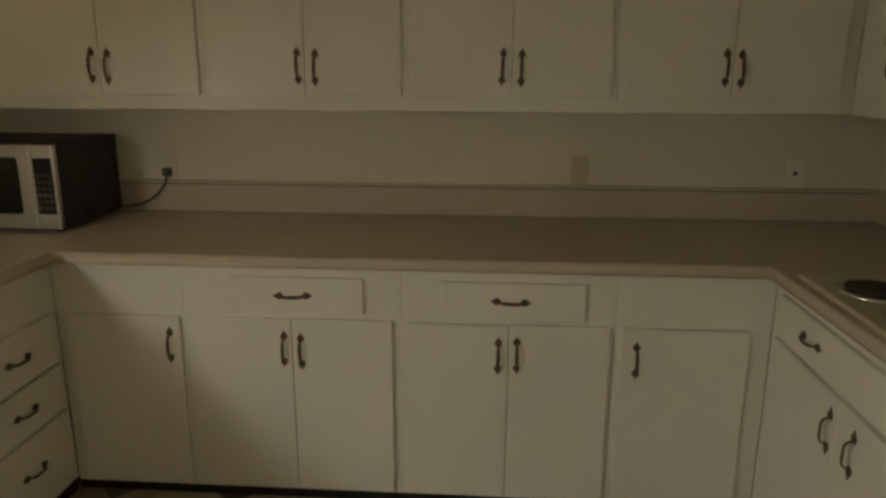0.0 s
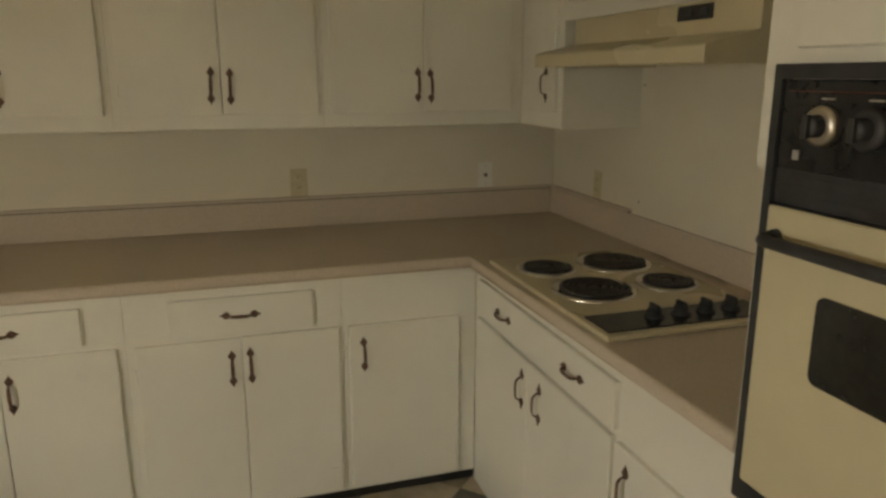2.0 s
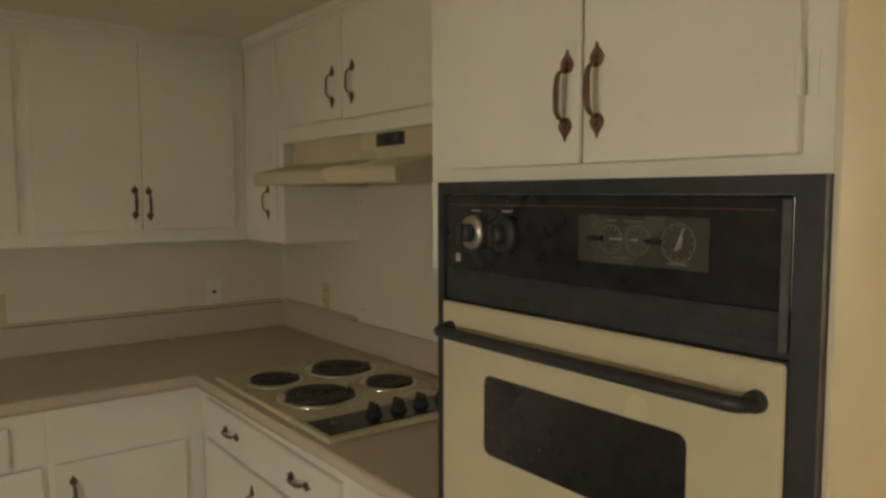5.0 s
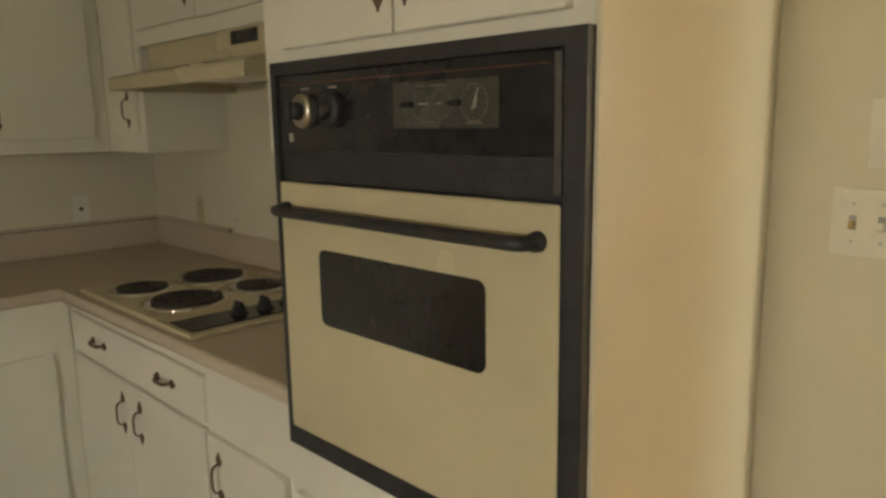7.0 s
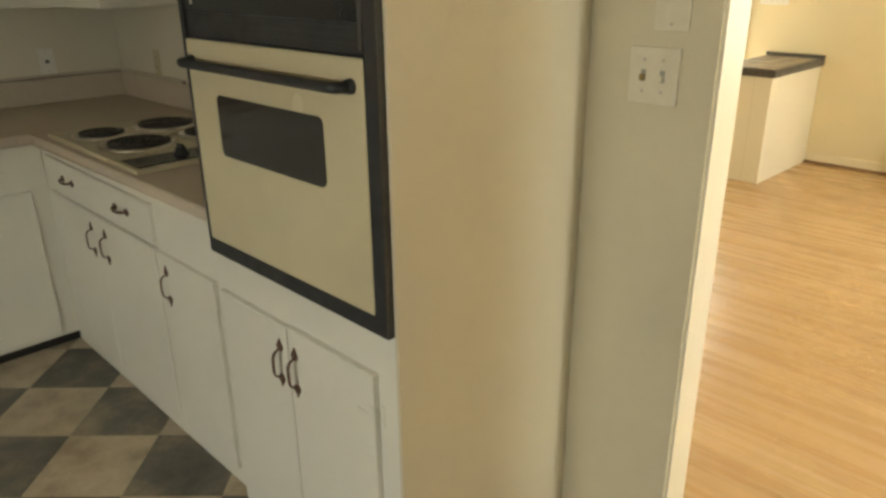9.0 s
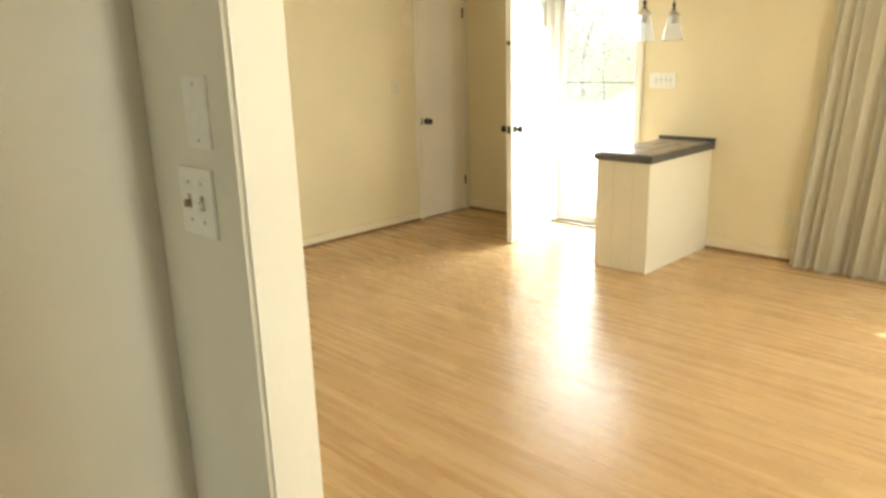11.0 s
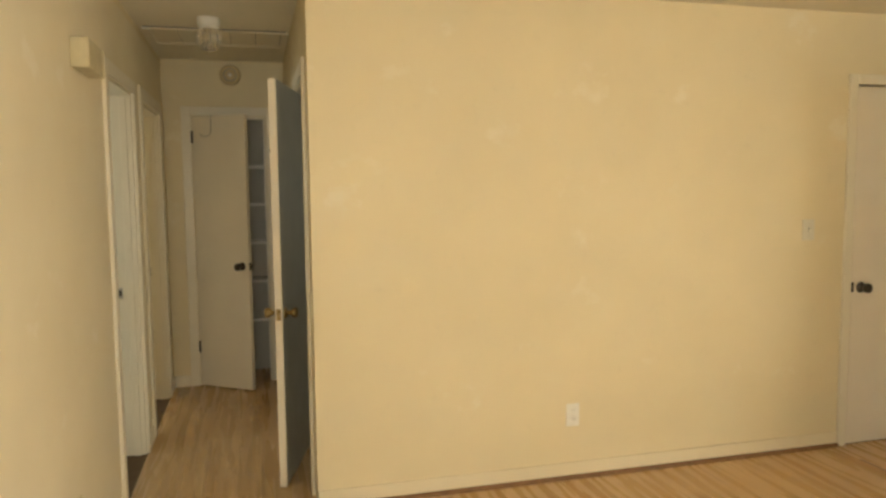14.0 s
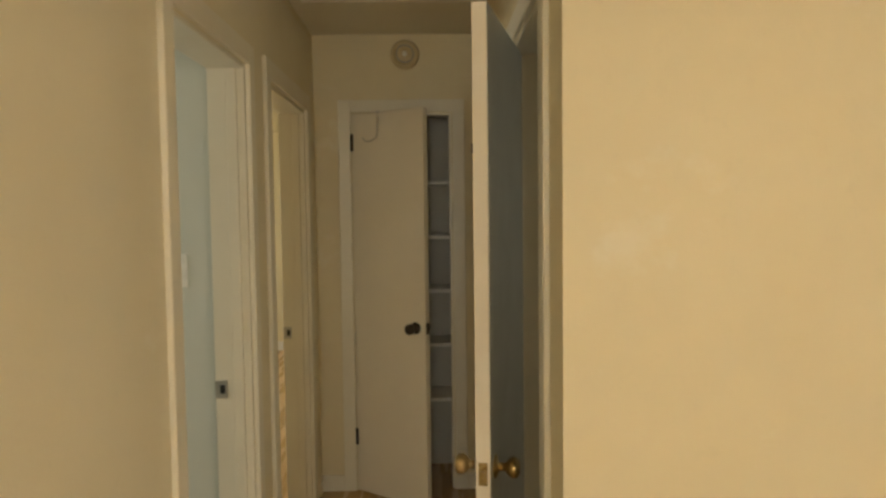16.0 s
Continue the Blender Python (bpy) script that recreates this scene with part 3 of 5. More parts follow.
# tall oven cabinet
tower = thing("oven_cabinet", (1.25, 0.49, 0), "tall off-white painted cabinet holding the wall oven", "cabinet", "kitchen cabinets")
part("body", prism([(EB, 0.1555), (1.584, 0.1975), (1.584, 0.876), (EB, 0.876)], "z", 0, 1.40, bm=prism([(EB, 0.1555), (1.584, 0.1975), (1.584, 0.895), (EB, 0.895)], "z", 1.40, KC)), M_CAB, tower)
part("side_panel", prism([(EB - 0.004, 0.145), (1.577, 0.186), (1.577, 0.1955), (EB - 0.004, 0.1545)], "z", 0, KC - 0.002, 0.0015, seg=1), M_SIDE, tower, "warm cream painted side panel, toned down for strong light")
for a, b, z0, z1, h, hz, g in ((0.536, 0.852, 0.09, 0.705, 0.567, 0.600, 0.852), (0.215, 0.531, 0.09, 0.71, 0.503, 0.598, 0.215),
                               (0.510, 0.818, 1.586, 2.10, 0.536, 1.688, None), (0.189, 0.505, 1.586, 2.10, 0.477, 1.690, 0.189)):
    d = front(tower, "door", "E", EB, a, b, z0, z1)
    pull(d, spot("E", EB, h, hz), "E", tilt=random.uniform(-2, 2))
    if g is not None:
        hinges(d, "E", EB, g, (z0 + 0.09, z1 - 0.10), 1 if g < (a + b) / 2 else -1)

# ---- countertop and backsplash ----
top = thing("countertop", (0, 2.6, 0.872), "U-shaped beige laminate countertop with a rounded front edge", "countertop")
CE, CN, CW = 0.923, 2.279, -1.433
outline = [(-2.11, -1.3), (CW, -1.3), (CW, CN), (CE, CN), (CE, 0.878), (1.585, 0.878), (1.585, 2.985), (-2.11, 2.985)]
bm = prism(outline, "z", 0.872, 0.913)
edges = [e for e in bm.edges if abs(e.verts[0].co.z - e.verts[1].co.z) < 1e-6 and all(v.co.x < 1.5 and v.co.x > -2.1 and v.co.y < 2.9 for v in e.verts)]
edges += [e for e in bm.edges if abs(e.verts[0].co.z - e.verts[1].co.z) < 1e-6 and any(abs(v.co.x - CE) < 1e-4 and abs(v.co.y - 0.878) < 1e-4 for v in e.verts) and e not in edges]
bmesh.ops.bevel(bm, geom=edges, offset=0.014, segments=4, profile=0.5, affect="EDGES")
part("worktop", bm, M_COUNTER, top)
part("backsplash", box((-2.09, 1.567, 2.967, 2.985, 0.914, 1.028), bevel=0.003, seg=2), M_COUNTER, top)
part("backsplash", box((1.567, 1.585, 0.88, 2.985, 0.914, 1.028), bevel=0.003, seg=2), M_COUNTER, top)
part("backsplash", box((-2.11, -2.092, -1.3, 2.985, 0.914, 1.028), bevel=0.003, seg=2), M_COUNTER, top)
cap = box((-2.092, 1.562, 2.958, 2.985, 1.033, 1.044), (1.558, 1.585, 2.29, 2.958, 1.033, 1.044))
part("cap_strip", cap, M_COUNTER, top, "thin trim strip on the backsplash")
# black strip paints in the shade below the cap strip
part("shadow_gap", box((-2.092, 1.566, 2.972, 2.985, 1.027, 1.034), (1.572, 1.585, 2.30, 2.963, 1.027, 1.034)), M_KICK, top)

# ---- cooktop ----
cook = thing("cooktop", (1.21, 1.75, 0.913), "almond enamel electric cooktop with four coil burners", "cooktop")
part("tray", box((0.94, 1.479, 1.355, 2.15, 0.9135, 0.928), bevel=0.006, seg=3), M_ALMOND, cook)
part("control_strip", box((0.957, 1.462, 1.378, 1.506, 0.927, 0.9315), bevel=0.0015, seg=1), M_BLACK, cook, "glossy black control strip")
for cx, cy, r in ((1.102, 1.717, 0.112), (1.071, 1.974, 0.083), (1.321, 1.977, 0.110), (1.353, 1.716, 0.081)):
    at = Matrix.Translation((cx, cy, 0.928))
    bowl = part("drip_bowl", lathe([(r + 0.016, 0.0), (r + 0.015, 0.005), (r + 0.010, 0.0075), (r + 0.004, 0.006), (r * 0.96, 0.0012), (r * 0.5, 0.0008), (0.0, 0.0008)], at, 40), M_CHROME, cook, "chrome drip bowl", True)
    turns = 4 if r < 0.1 else 5
    path = []
    for i in range(turns * 22 + 1):
        a = 2 * math.pi * i / 22
        rr = 0.020 + (r * 0.93 - 0.020) * i / (turns * 22)
        path.append((cx + rr * math.cos(a), cy + rr * math.sin(a), 0.9375))
    part("coil", tube(path, 0.0062, 6, None, 1.15), M_COIL, bowl, "black spiral heating coil", True)
    part("hub", lathe([(0.016, 0.006), (0.015, 0.012), (0.0, 0.013)], at, 16), M_COIL, bowl)
for kx in (1.130, 1.212, 1.290, 1.370):
    at = Matrix.Translation((kx, 1.447, 0.9315))
    k = part("knob", lathe([(0.026, 0.0), (0.025, 0.006), (0.019, 0.008), (0.018, 0.022), (0.0, 0.024)], at, 24), M_SATIN, cook, "black control knob", True)
    part("grip", box((kx - 0.005, kx + 0.005, 1.428, 1.466, 0.945, 0.9665), bevel=0.002), M_SATIN, k)

# ---- range hood ----
hood = thing("range_hood", (1.35, 1.755, 1.574), "almond enamel range hood under the cabinet", "range hood")
prof = [(1.585, 1.729), (1.262, 1.729), (1.262, 1.648), (1.122, 1.618), (1.113, 1.612), (1.113, 1.575), (1.120, 1.571), (1.130, 1.575), (1.130, 1.600), (1.585, 1.600)]
part("shell", prism(prof, "y", 1.31, 2.205, 0.002, seg=1), M_ALMOND, hood)
part("end_plate", box((1.132, 1.583, 2.196, 2.2035, 1.573, 1.602)), M_ALMOND, hood)
part("end_plate", box((1.132, 1.583, 1.3115, 1.319, 1.573, 1.602)), M_ALMOND, hood)
part("light_cover", box((1.30, 1.45, 1.6, 1.9, 1.593, 1.5995), bevel=0.002), M_PLATE, hood)
sw = part("switch_plate", box((1.2585, 1.2615, 1.48, 1.627, 1.684, 1.722), bevel=0.001, seg=1), M_BLACK, hood, "black hood switch plate")
for y in (1.515, 1.575):
    part("rocker", box((1.2555, 1.2587, y - 0.012, y + 0.012, 1.695, 1.711), bevel=0.001, seg=1), M_SATIN, sw)
part("emblem", prism([(1.50, 1.612), (1.60, 1.615), (1.585, 1.621), (1.52, 1.619)], "x", 1.1105, 1.1125), M_ALMOND, hood)

# ---- wall oven ----
oven = thing("wall_oven", (1.1, 0.5, 0.818), "built-in wall oven with black controls and an almond door", "oven")
F = 0.904
part("frame", box((F, EB, 0.1525, 0.186, 0.818, 1.5635), (F, EB, 0.834, 0.851, 0.818, 1.5635), (F, EB, 0.186, 0.834, 1.541, 1.5635), (F, EB, 0.186, 0.834, 0.818, 0.8555)), M_SATIN, oven, "black satin frame")
panel = part("control_panel", box((F + 0.004, EB, 0.187, 0.833, 1.405, 1.5405), bevel=0.003), M_BLACK, oven, "glossy black control panel")
part("trim_strip", box((F - 0.001, F + 0.004, 0.189, 0.200, 1.358, 1.536), bevel=0.001, seg=1), M_DULL, panel)
part("stripe", box((F + 0.0025, F + 0.004, 0.21, 0.82, 1.5225, 1.524)), plain("dark_red_line", (0.12, 0.035, 0.02), 0.4), panel)
grille = part("vent_grille", box((F + 0.008, EB, 0.187, 0.833, 1.350, 1.404)), M_SATIN, oven, "black slotted vent")
for i in range(3):
    part("slat", box((F + 0.0065, F + 0.008, 0.203, 0.832, 1.362 + 0.014 * i, 1.368 + 0.014 * i)), M_SATIN, grille)
for i in range(11):
    part("slot", prism([(0.235 + 0.0125 * i, 1.362), (0.238 + 0.0125 * i, 1.362), (0.246 + 0.0125 * i, 1.390), (0.243 + 0.0125 * i, 1.390)], "x", F + 0.0074, F + 0.0085), M_SATIN, grille)
for y, ring in ((0.744, M_STEEL), (0.664, M_SATIN)):
    m = Matrix.Translation((F + 0.004, y, 1.475)) @ pose(0, 0, 0, 0, -90, 0)
    k = part("knob", lathe([(0.029, 0.0), (0.030, 0.010), (0.0285, 0.014), (0.022, 0.017), (0.016, 0.017), (0.0, 0.017)], m, 32), ring, panel, "round oven dial", True)
    part("knob_face", lathe([(0.0165, 0.0165), (0.0150, 0.030), (0.0125, 0.034), (0.0, 0.035)], m, 24), M_SATIN, k, "black dial centre", True)
    part("knob_cap", box((F - 0.037, F - 0.029, y - 0.0055, y + 0.0055, 1.458, 1.492), bevel=0.002), M_SATIN, k)
    part("marking", box((F + 0.0025, F + 0.0042, y - 0.012, y + 0.012, 1.512, 1.5145)), M_MARK, panel)
disp = part("clock_face", box((F + 0.001, F + 0.004, 0.292, 0.507, 1.443, 1.512), bevel=0.001, seg=1), M_DIAL, panel, "dark clock and timer face")
for y, rad in ((0.446, 0.021), (0.400, 0.021), (0.336, 0.026)):
    m = Matrix.Translation((F + 0.001, y, 1.478)) @ pose(0, 0, 0, 0, -90, 0)
    dial = part("dial", lathe([(rad, 0.0002), (rad, 0.0012), (rad - 0.0016, 0.0012), (rad - 0.0016, 0.0002), (rad, 0.0002)], m, 32), M_FAINT, disp, "", True)
    bm = bmesh.new()
    for i in range(12):
        a = radians(30 * i)
        c, d = y + (rad - 0.005) * math.cos(a), 1.478 + (rad - 0.005) * math.sin(a)
        box((F - 0.0006, F + 0.0008, c - 0.0011, c + 0.0011, d - 0.0011, d + 0.0011), bm=bm)
    part("ticks", bm, M_FAINT, dial)
part("dial_hand", prism([(0.340, 1.468), (0.337, 1.468), (0.326, 1.497), (0.328, 1.498)], "x", F - 0.0022, F - 0.0008), M_MARK, disp)
part("dial_hand", prism([(0.334, 1.470), (0.331, 1.471), (0.328, 1.486), (0.331, 1.486)], "x", F - 0.0022, F - 0.0008), M_MARK, disp)
part("dial_hand", box((F - 0.0018, F - 0.0006, 0.425, 0.446, 1.4775, 1.4800)), M_MARK, disp)
part("dial_hand", box((F - 0.0018, F - 0.0006, 0.398, 0.410, 1.4775, 1.4800)), M_MARK, disp)
for y in (0.471, 0.372):
    part("pointer", prism([(y - 0.012, 1.4745), (y + 0.006, 1.4745), (y + 0.016, 1.4785), (y + 0.006, 1.4825), (y - 0.012, 1.4825)], "x", F - 0.006, F, 0.001, seg=1), M_BLACK, disp, "black setting pointer")
for y0, y1, z in ((0.435, 0.458, 1.5045), (0.392, 0.424, 1.5045), (0.416, 0.444, 1.4525), (0.322, 0.352, 1.4505)):
    part("marking", box((F + 0.0002, F + 0.0012, y0, y1, z - 0.0012, z + 0.0012)), M_FAINT, disp)
part("badge", box((F + 0.002, F + 0.0042, 0.788, 0.800, 1.421, 1.436)), M_MARK, panel)
odoor = part("oven_door", box((F - 0.004, EB, 0.188, 0.833, 0.858, 1.347), bevel=0.007, seg=3), M_ALMOND, oven, "almond enamel oven door")
part("door_edge", box((F - 0.0005, EB, 0.1865, 0.8335, 0.8565, 1.3485)), M_KICK, odoor)
part("window", prism(rounded(0.313, 0.711, 1.092, 1.231, 0.016), "x", F - 0.0065, F - 0.0035), M_GLASS_DARK, odoor, "dark tinted oven glass")
bar = [(F - 0.004, 0.221, 1.297), (F - 0.024, 0.221, 1.297), (F - 0.034, 0.226, 1.297), (F - 0.038, 0.240, 1.297)] + [(F - 0.038, 0.26 + 0.05 * i, 1.297) for i in range(11)] + [(F - 0.038, 0.790, 1.297), (F - 0.034, 0.802, 1.297), (F - 0.024, 0.807, 1.297), (F - 0.004, 0.807, 1.297)]
part("door_handle", tube(bar, 0.0105, 12), M_SATIN, odoor, "black tubular handle", True)
for y in (0.221, 0.807):
    part("handle_mount", lathe([(0.0145, 0), (0.013, 0.012), (0.0, 0.013)], Matrix.Translation((F - 0.004, y, 1.297)) @ pose(0, 0, 0, 0, -90, 0), 16), M_SATIN, odoor, "", True)

# ---- microwave ----
mw = thing("microwave", (-1.78, 2.73, 0.913), "black and stainless microwave standing on the counter", "microwave")
part("case", box((-2.03, -1.530, 2.537, 2.955, 0.925, 1.238), bevel=0.004), M_SATIN, mw)
mdoor = part("door", box((-2.03, -1.619, 2.515, 2.537, 0.928, 1.236), bevel=0.005), M_STEEL, mw, "brushed steel door")
part("window", prism([(x, z) for x, z in rounded(-2.00, -1.668, 0.985, 1.192, 0.012)], "y", 2.512, 2.516), M_GLASS_DARK, mdoor, "dark door glass")
part("control_panel", box((-1.617, -1.530, 2.513, 2.537, 0.928, 1.236), bevel=0.004), M_STEEL, mw, "brushed steel control panel")
pad = part("keypad", box((-1.608, -1.540, 2.510, 2.514, 0.985, 1.190), bevel=0.001, seg=1), M_BLACK, mw, "black keypad with faint keys")
for i in range(6):
    for j in range(3):
        part("key", box((-1.602 + 0.020 * j, -1.587 + 0.020 * j, 2.5085, 2.5105, 1.000 + 0.024 * i, 1.015 + 0.024 * i)), M_DIAL, pad)
part("display", box((-1.600, -1.548, 2.5088, 2.5105, 1.150, 1.180)), M_GLASS_DARK, pad)
part("open_button", box((-1.610, -1.538, 2.5095, 2.514, 0.936, 0.975), bevel=0.002), M_STEEL, mw)
for x in (-1.99, -1.57):
    for y in (2.57, 2.92):
        part("foot", lathe([(0.014, 0.0), (0.014, 0.013), (0.0, 0.013)], Matrix.Translation((x, y, 0.9125)), 12), M_KICK, mw)

# ---- outlets and switches ----


def duplex(side, face, s, z, body, name="wall_outlet", label="ivory plastic duplex wall outlet", w=0.071, h=0.117):
    u = thing(name, spot(side, face, s, z - h / 2, 0), label, "outlet", "wall outlets")
    part("plate", box(slab(side, face, s - w / 2, s + w / 2, z - h / 2, z + h / 2, 0.006), bevel=0.002), body, u)
    for dz in (0.022, -0.022):
        r = part("socket", box(slab(side, face - 0.005, s - 0.016, s + 0.016, z + dz - 0.014, z + dz + 0.014, 0.003), bevel=0.001, seg=1), body, u)
        for ds in (-0.006, 0.006):
            part("slot", box(slab(side, face - 0.0075, s + ds - 0.001, s + ds + 0.001, z + dz - 0.003, z + dz + 0.006, 0.001)), M_KICK, r)
    part("screw", box(slab(side, face - 0.005, s - 0.0025, s + 0.0025, z - 0.0025, z + 0.0025, 0.002)), M_STEEL, u)
    return u


duplex("N", 2.985, 0.391, 1.102, M_CREAM)
jack = thing("jack_plate", (1.237, 2.985, 1.045), "white wall plate with one round jack", "wall plate")
part("plate", box((1.202, 1.272, 2.979, 2.989, 1.045, 1.161), bevel=0.002), M_WHITE, jack)
part("jack", lathe([(0.009, 0.0), (0.009, 0.004), (0.006, 0.005), (0.0, 0.005)], Matrix.Translation((1.237, 2.979, 1.103)) @ pose(0, 0, 0, 90, 0, 0), 16), M_CORD, jack)
for z in (1.063, 1.143):
    part("screw", lathe([(0.003, 0.0), (0.003, 0.0015), (0.0, 0.0015)], Matrix.Translation((1.237, 2.979, z)) @ pose(0, 0, 0, 90, 0, 0), 10), M_STEEL, jack)
duplex("E", 1.585, 2.562, 1.100, M_CREAM, label="ivory outlet seen edge-on beside the cooktop", w=0.062)
duplex("N", 2.985, -1.325, 1.106, M_KWALL, label="painted-over outlet with a plug in it")
cord = thing("power_cord", (-1.325, 2.96, 1.06), "black plug with a grey microwave cord", "cord")
part("plug", box((-1.340, -1.310, 2.945, 2.976, 1.062, 1.096), bevel=0.005), M_CORD, cord)
part("cable", tube([(-1.325, 2.955, 1.066), (-1.332, 2.950, 1.035), (-1.36, 2.945, 0.995), (-1.41, 2.942, 0.958), (-1.47, 2.940, 0.938), (-1.54, 2.94, 0.935), (-1.60, 2.945, 0.935)], 0.0042, 8), M_CORD, cord, "", True)
for y, z in ((2.256, 1.513), (2.25, 1.02)):
    tagged(part("nail", lathe([(0.0035, 0), (0.0035, 0.004), (0, 0.004)], Matrix.Translation((1.585, y, z + (0.06 if z < 1.2 else 0))) @ pose(0, 0, 0, 0, -90, 0), 8), M_IRON), "small dark nail in the kitchen wall", "nail")


def toggles(name, side, face, s0, s1, z0, z1, places, body, label, dark=()):
    z = (z0 + z1) / 2
    u = thing(name, spot(side, face, (s0 + s1) / 2, z0, 0), label, "switch", "light switches")
    part("plate", box(slab(side, face, s0, s1, z0, z1, 0.0065), bevel=0.0025), body, u)
    for i, s in enumerate(places):
        part("slot", box(slab(side, face - 0.006, s - 0.006, s + 0.006, z - 0.013, z + 0.013, 0.0012)), M_MARK, u)
        part("toggle", box(slab(side, face - 0.006, s - 0.0045, s + 0.0045, z - 0.010, z + 0.003, 0.011), bevel=0.001, seg=1), M_BRASS if i in dark else body, u)
        for dz in (0.034, -0.034):
            part("screw", box(slab(side, face - 0.006, s - 0.003, s + 0.003, z + dz - 0.003, z + dz + 0.003, 0.0015)), M_STEEL, u)
    return u


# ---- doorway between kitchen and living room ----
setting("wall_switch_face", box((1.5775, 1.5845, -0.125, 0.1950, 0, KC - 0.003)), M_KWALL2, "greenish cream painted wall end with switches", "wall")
setting("wall_cooktop_face", box((1.582, 1.5845, 0.899, 2.984, 0.92, 1.735)), M_KWALL, "cream painted kitchen wall behind the cooktop", "wall")
toggles("light_switch", "E", 1.5775, -0.046, 0.074, 1.204, 1.326, (0.038, -0.008), M_PLATE2, "white double switch plate with one worn toggle", (0,))
blank = thing("blank_plate", (1.5785, -0.017, 1.361), "white blank wall plate above the switches", "wall plate")
part("plate", box((1.573, 1.5785, -0.058, 0.024, 1.361, 1.482), bevel=0.002), M_PLATE2, blank)
for z in (1.375, 1.468):
    part("screw", box((1.5715, 1.5735, -0.020, -0.014, z - 0.003, z + 0.003)), M_STEEL, blank)
setting("trim_doorway", box((1.5865, 1.6865, -0.132, -0.1265, 0, 2.075)), M_TRIM, "warm cream painted doorway edge", "trim")

# ---- kitchen window ----


def window(name, axis, a, b, s0, s1, z0, z1, label):
    w = thing(name, ((a + b) / 2, (s0 + s1) / 2, z0) if axis == "x" else ((s0 + s1) / 2, (a + b) / 2, z0), label, "window", kind="structure")

    def put(u0, u1, v0, v1, d0=a, d1=b):
        return (d0, d1, u0, u1, v0, v1) if axis == "x" else (u0, u1, d0, d1, v0, v1)

    mid = (z0 + z1) / 2
    part("window_frame", box(put(s0, s0 + 0.045, z0, z1), put(s1 - 0.045, s1, z0, z1), put(s0 + 0.045, s1 - 0.045, z1 - 0.045, z1), put(s0 + 0.045, s1 - 0.045, z0, z0 + 0.045), put(s0 + 0.045, s1 - 0.045, mid - 0.02, mid + 0.02)), M_TRIM, w)
    c = (a + b) / 2
    for v0, v1 in ((z0 + 0.045, mid - 0.02), (mid + 0.02, z1 - 0.045)):
        g = part("pane", box(put(s0 + 0.045, s1 - 0.045, v0, v1, c - 0.002, c + 0.002)), M_GLASS, w)
        g.visible_shadow = False


window("window_1", "x", -2.20, -2.185, -0.65, 0.45, 1.045, 1.75, "unseen kitchen window in a painted frame")
# unseen south window, added to house the kitchen fill lamp
window("window_4", "y", -3.295, -3.275, -0.6, 0.8, 1.05, 1.9, "unseen kitchen window in a painted frame")
window("window_2", "x", 6.345, 6.380, -2.9, -0.95, 0.7, 2.0, "unseen living room window in a painted frame beside the drape")
# unseen window added to house the south fill lamp
window("window_3", "y", -3.715, -3.705, 5.3, 6.2, 0.85, 2.05, "unseen living room window in a painted frame")
# unseen window added to house the south-west fill lamp
window("window_5", "y", -3.715, -3.705, 1.75, 2.45, 0.85, 2.05, "unseen living room window in a painted frame")

# ---- bar peninsula ----
bar_unit = thing("bar_counter", (5.77, 1.38, 0), "low painted bar counter with a slate-tiled top", "bar counter")
X0, Y0, Y1, ZT = 5.312, 1.181, 1.585, 0.768
part("body", box((X0, 6.235, Y0, Y1, 0, ZT), bevel=0.003), M_TRIM, bar_unit, "cream painted plywood body")
for y in (1.305, 1.455):
    part("board_seam", box((X0 - 0.0012, X0 + 0.001, y - 0.001, y + 0.001, 0.01, ZT - 0.005)), M_CREAM, bar_unit)
part("end_board", box((X0 - 0.006, X0 - 0.0005, Y1 - 0.03, Y1 + 0.004, 0.004, ZT), bevel=0.001, seg=1), M_TRIM, bar_unit)
part("slab", box((X0 - 0.022, 6.235, Y0 - 0.022, Y1 + 0.022, ZT, ZT + 0.048), bevel=0.004), M_SLATEEDGE, bar_unit, "dark slate edging")
part("back_rail", box((6.205, 6.236, Y0 - 0.022, Y1 + 0.022, ZT + 0.049, ZT + 0.078), bevel=0.003), M_SLATEEDGE, bar_unit, "dark raised back edge")
part("grout_bed", box((X0 - 0.008, 6.2, Y0 - 0.008, Y1 + 0.008, ZT + 0.047, ZT + 0.0505)), M_GROUT, bar_unit)
rng = random.Random(4)
for row in range(3):
    y0 = Y0 - 0.006 + row * 0.1395
    x = X0 - 0.006 - (0.10 if row == 1 else 0.0)
    while x < 6.19:
        wdt = rng.choice((0.14, 0.14, 0.205, 0.29))
        a, b = max(x, X0 - 0.006), min(x + wdt, 6.198)
        if b - a > 0.02:
            part("tile", box((a, b - 0.007, y0, y0 + 0.1325, ZT + 0.0505, ZT + 0.055 + rng.uniform(0, 0.002)), bevel=0.0015, seg=1), rng.choice((M_TILE_B, M_TILE_B2, M_TILE_B)), bar_unit)
        x += wdt

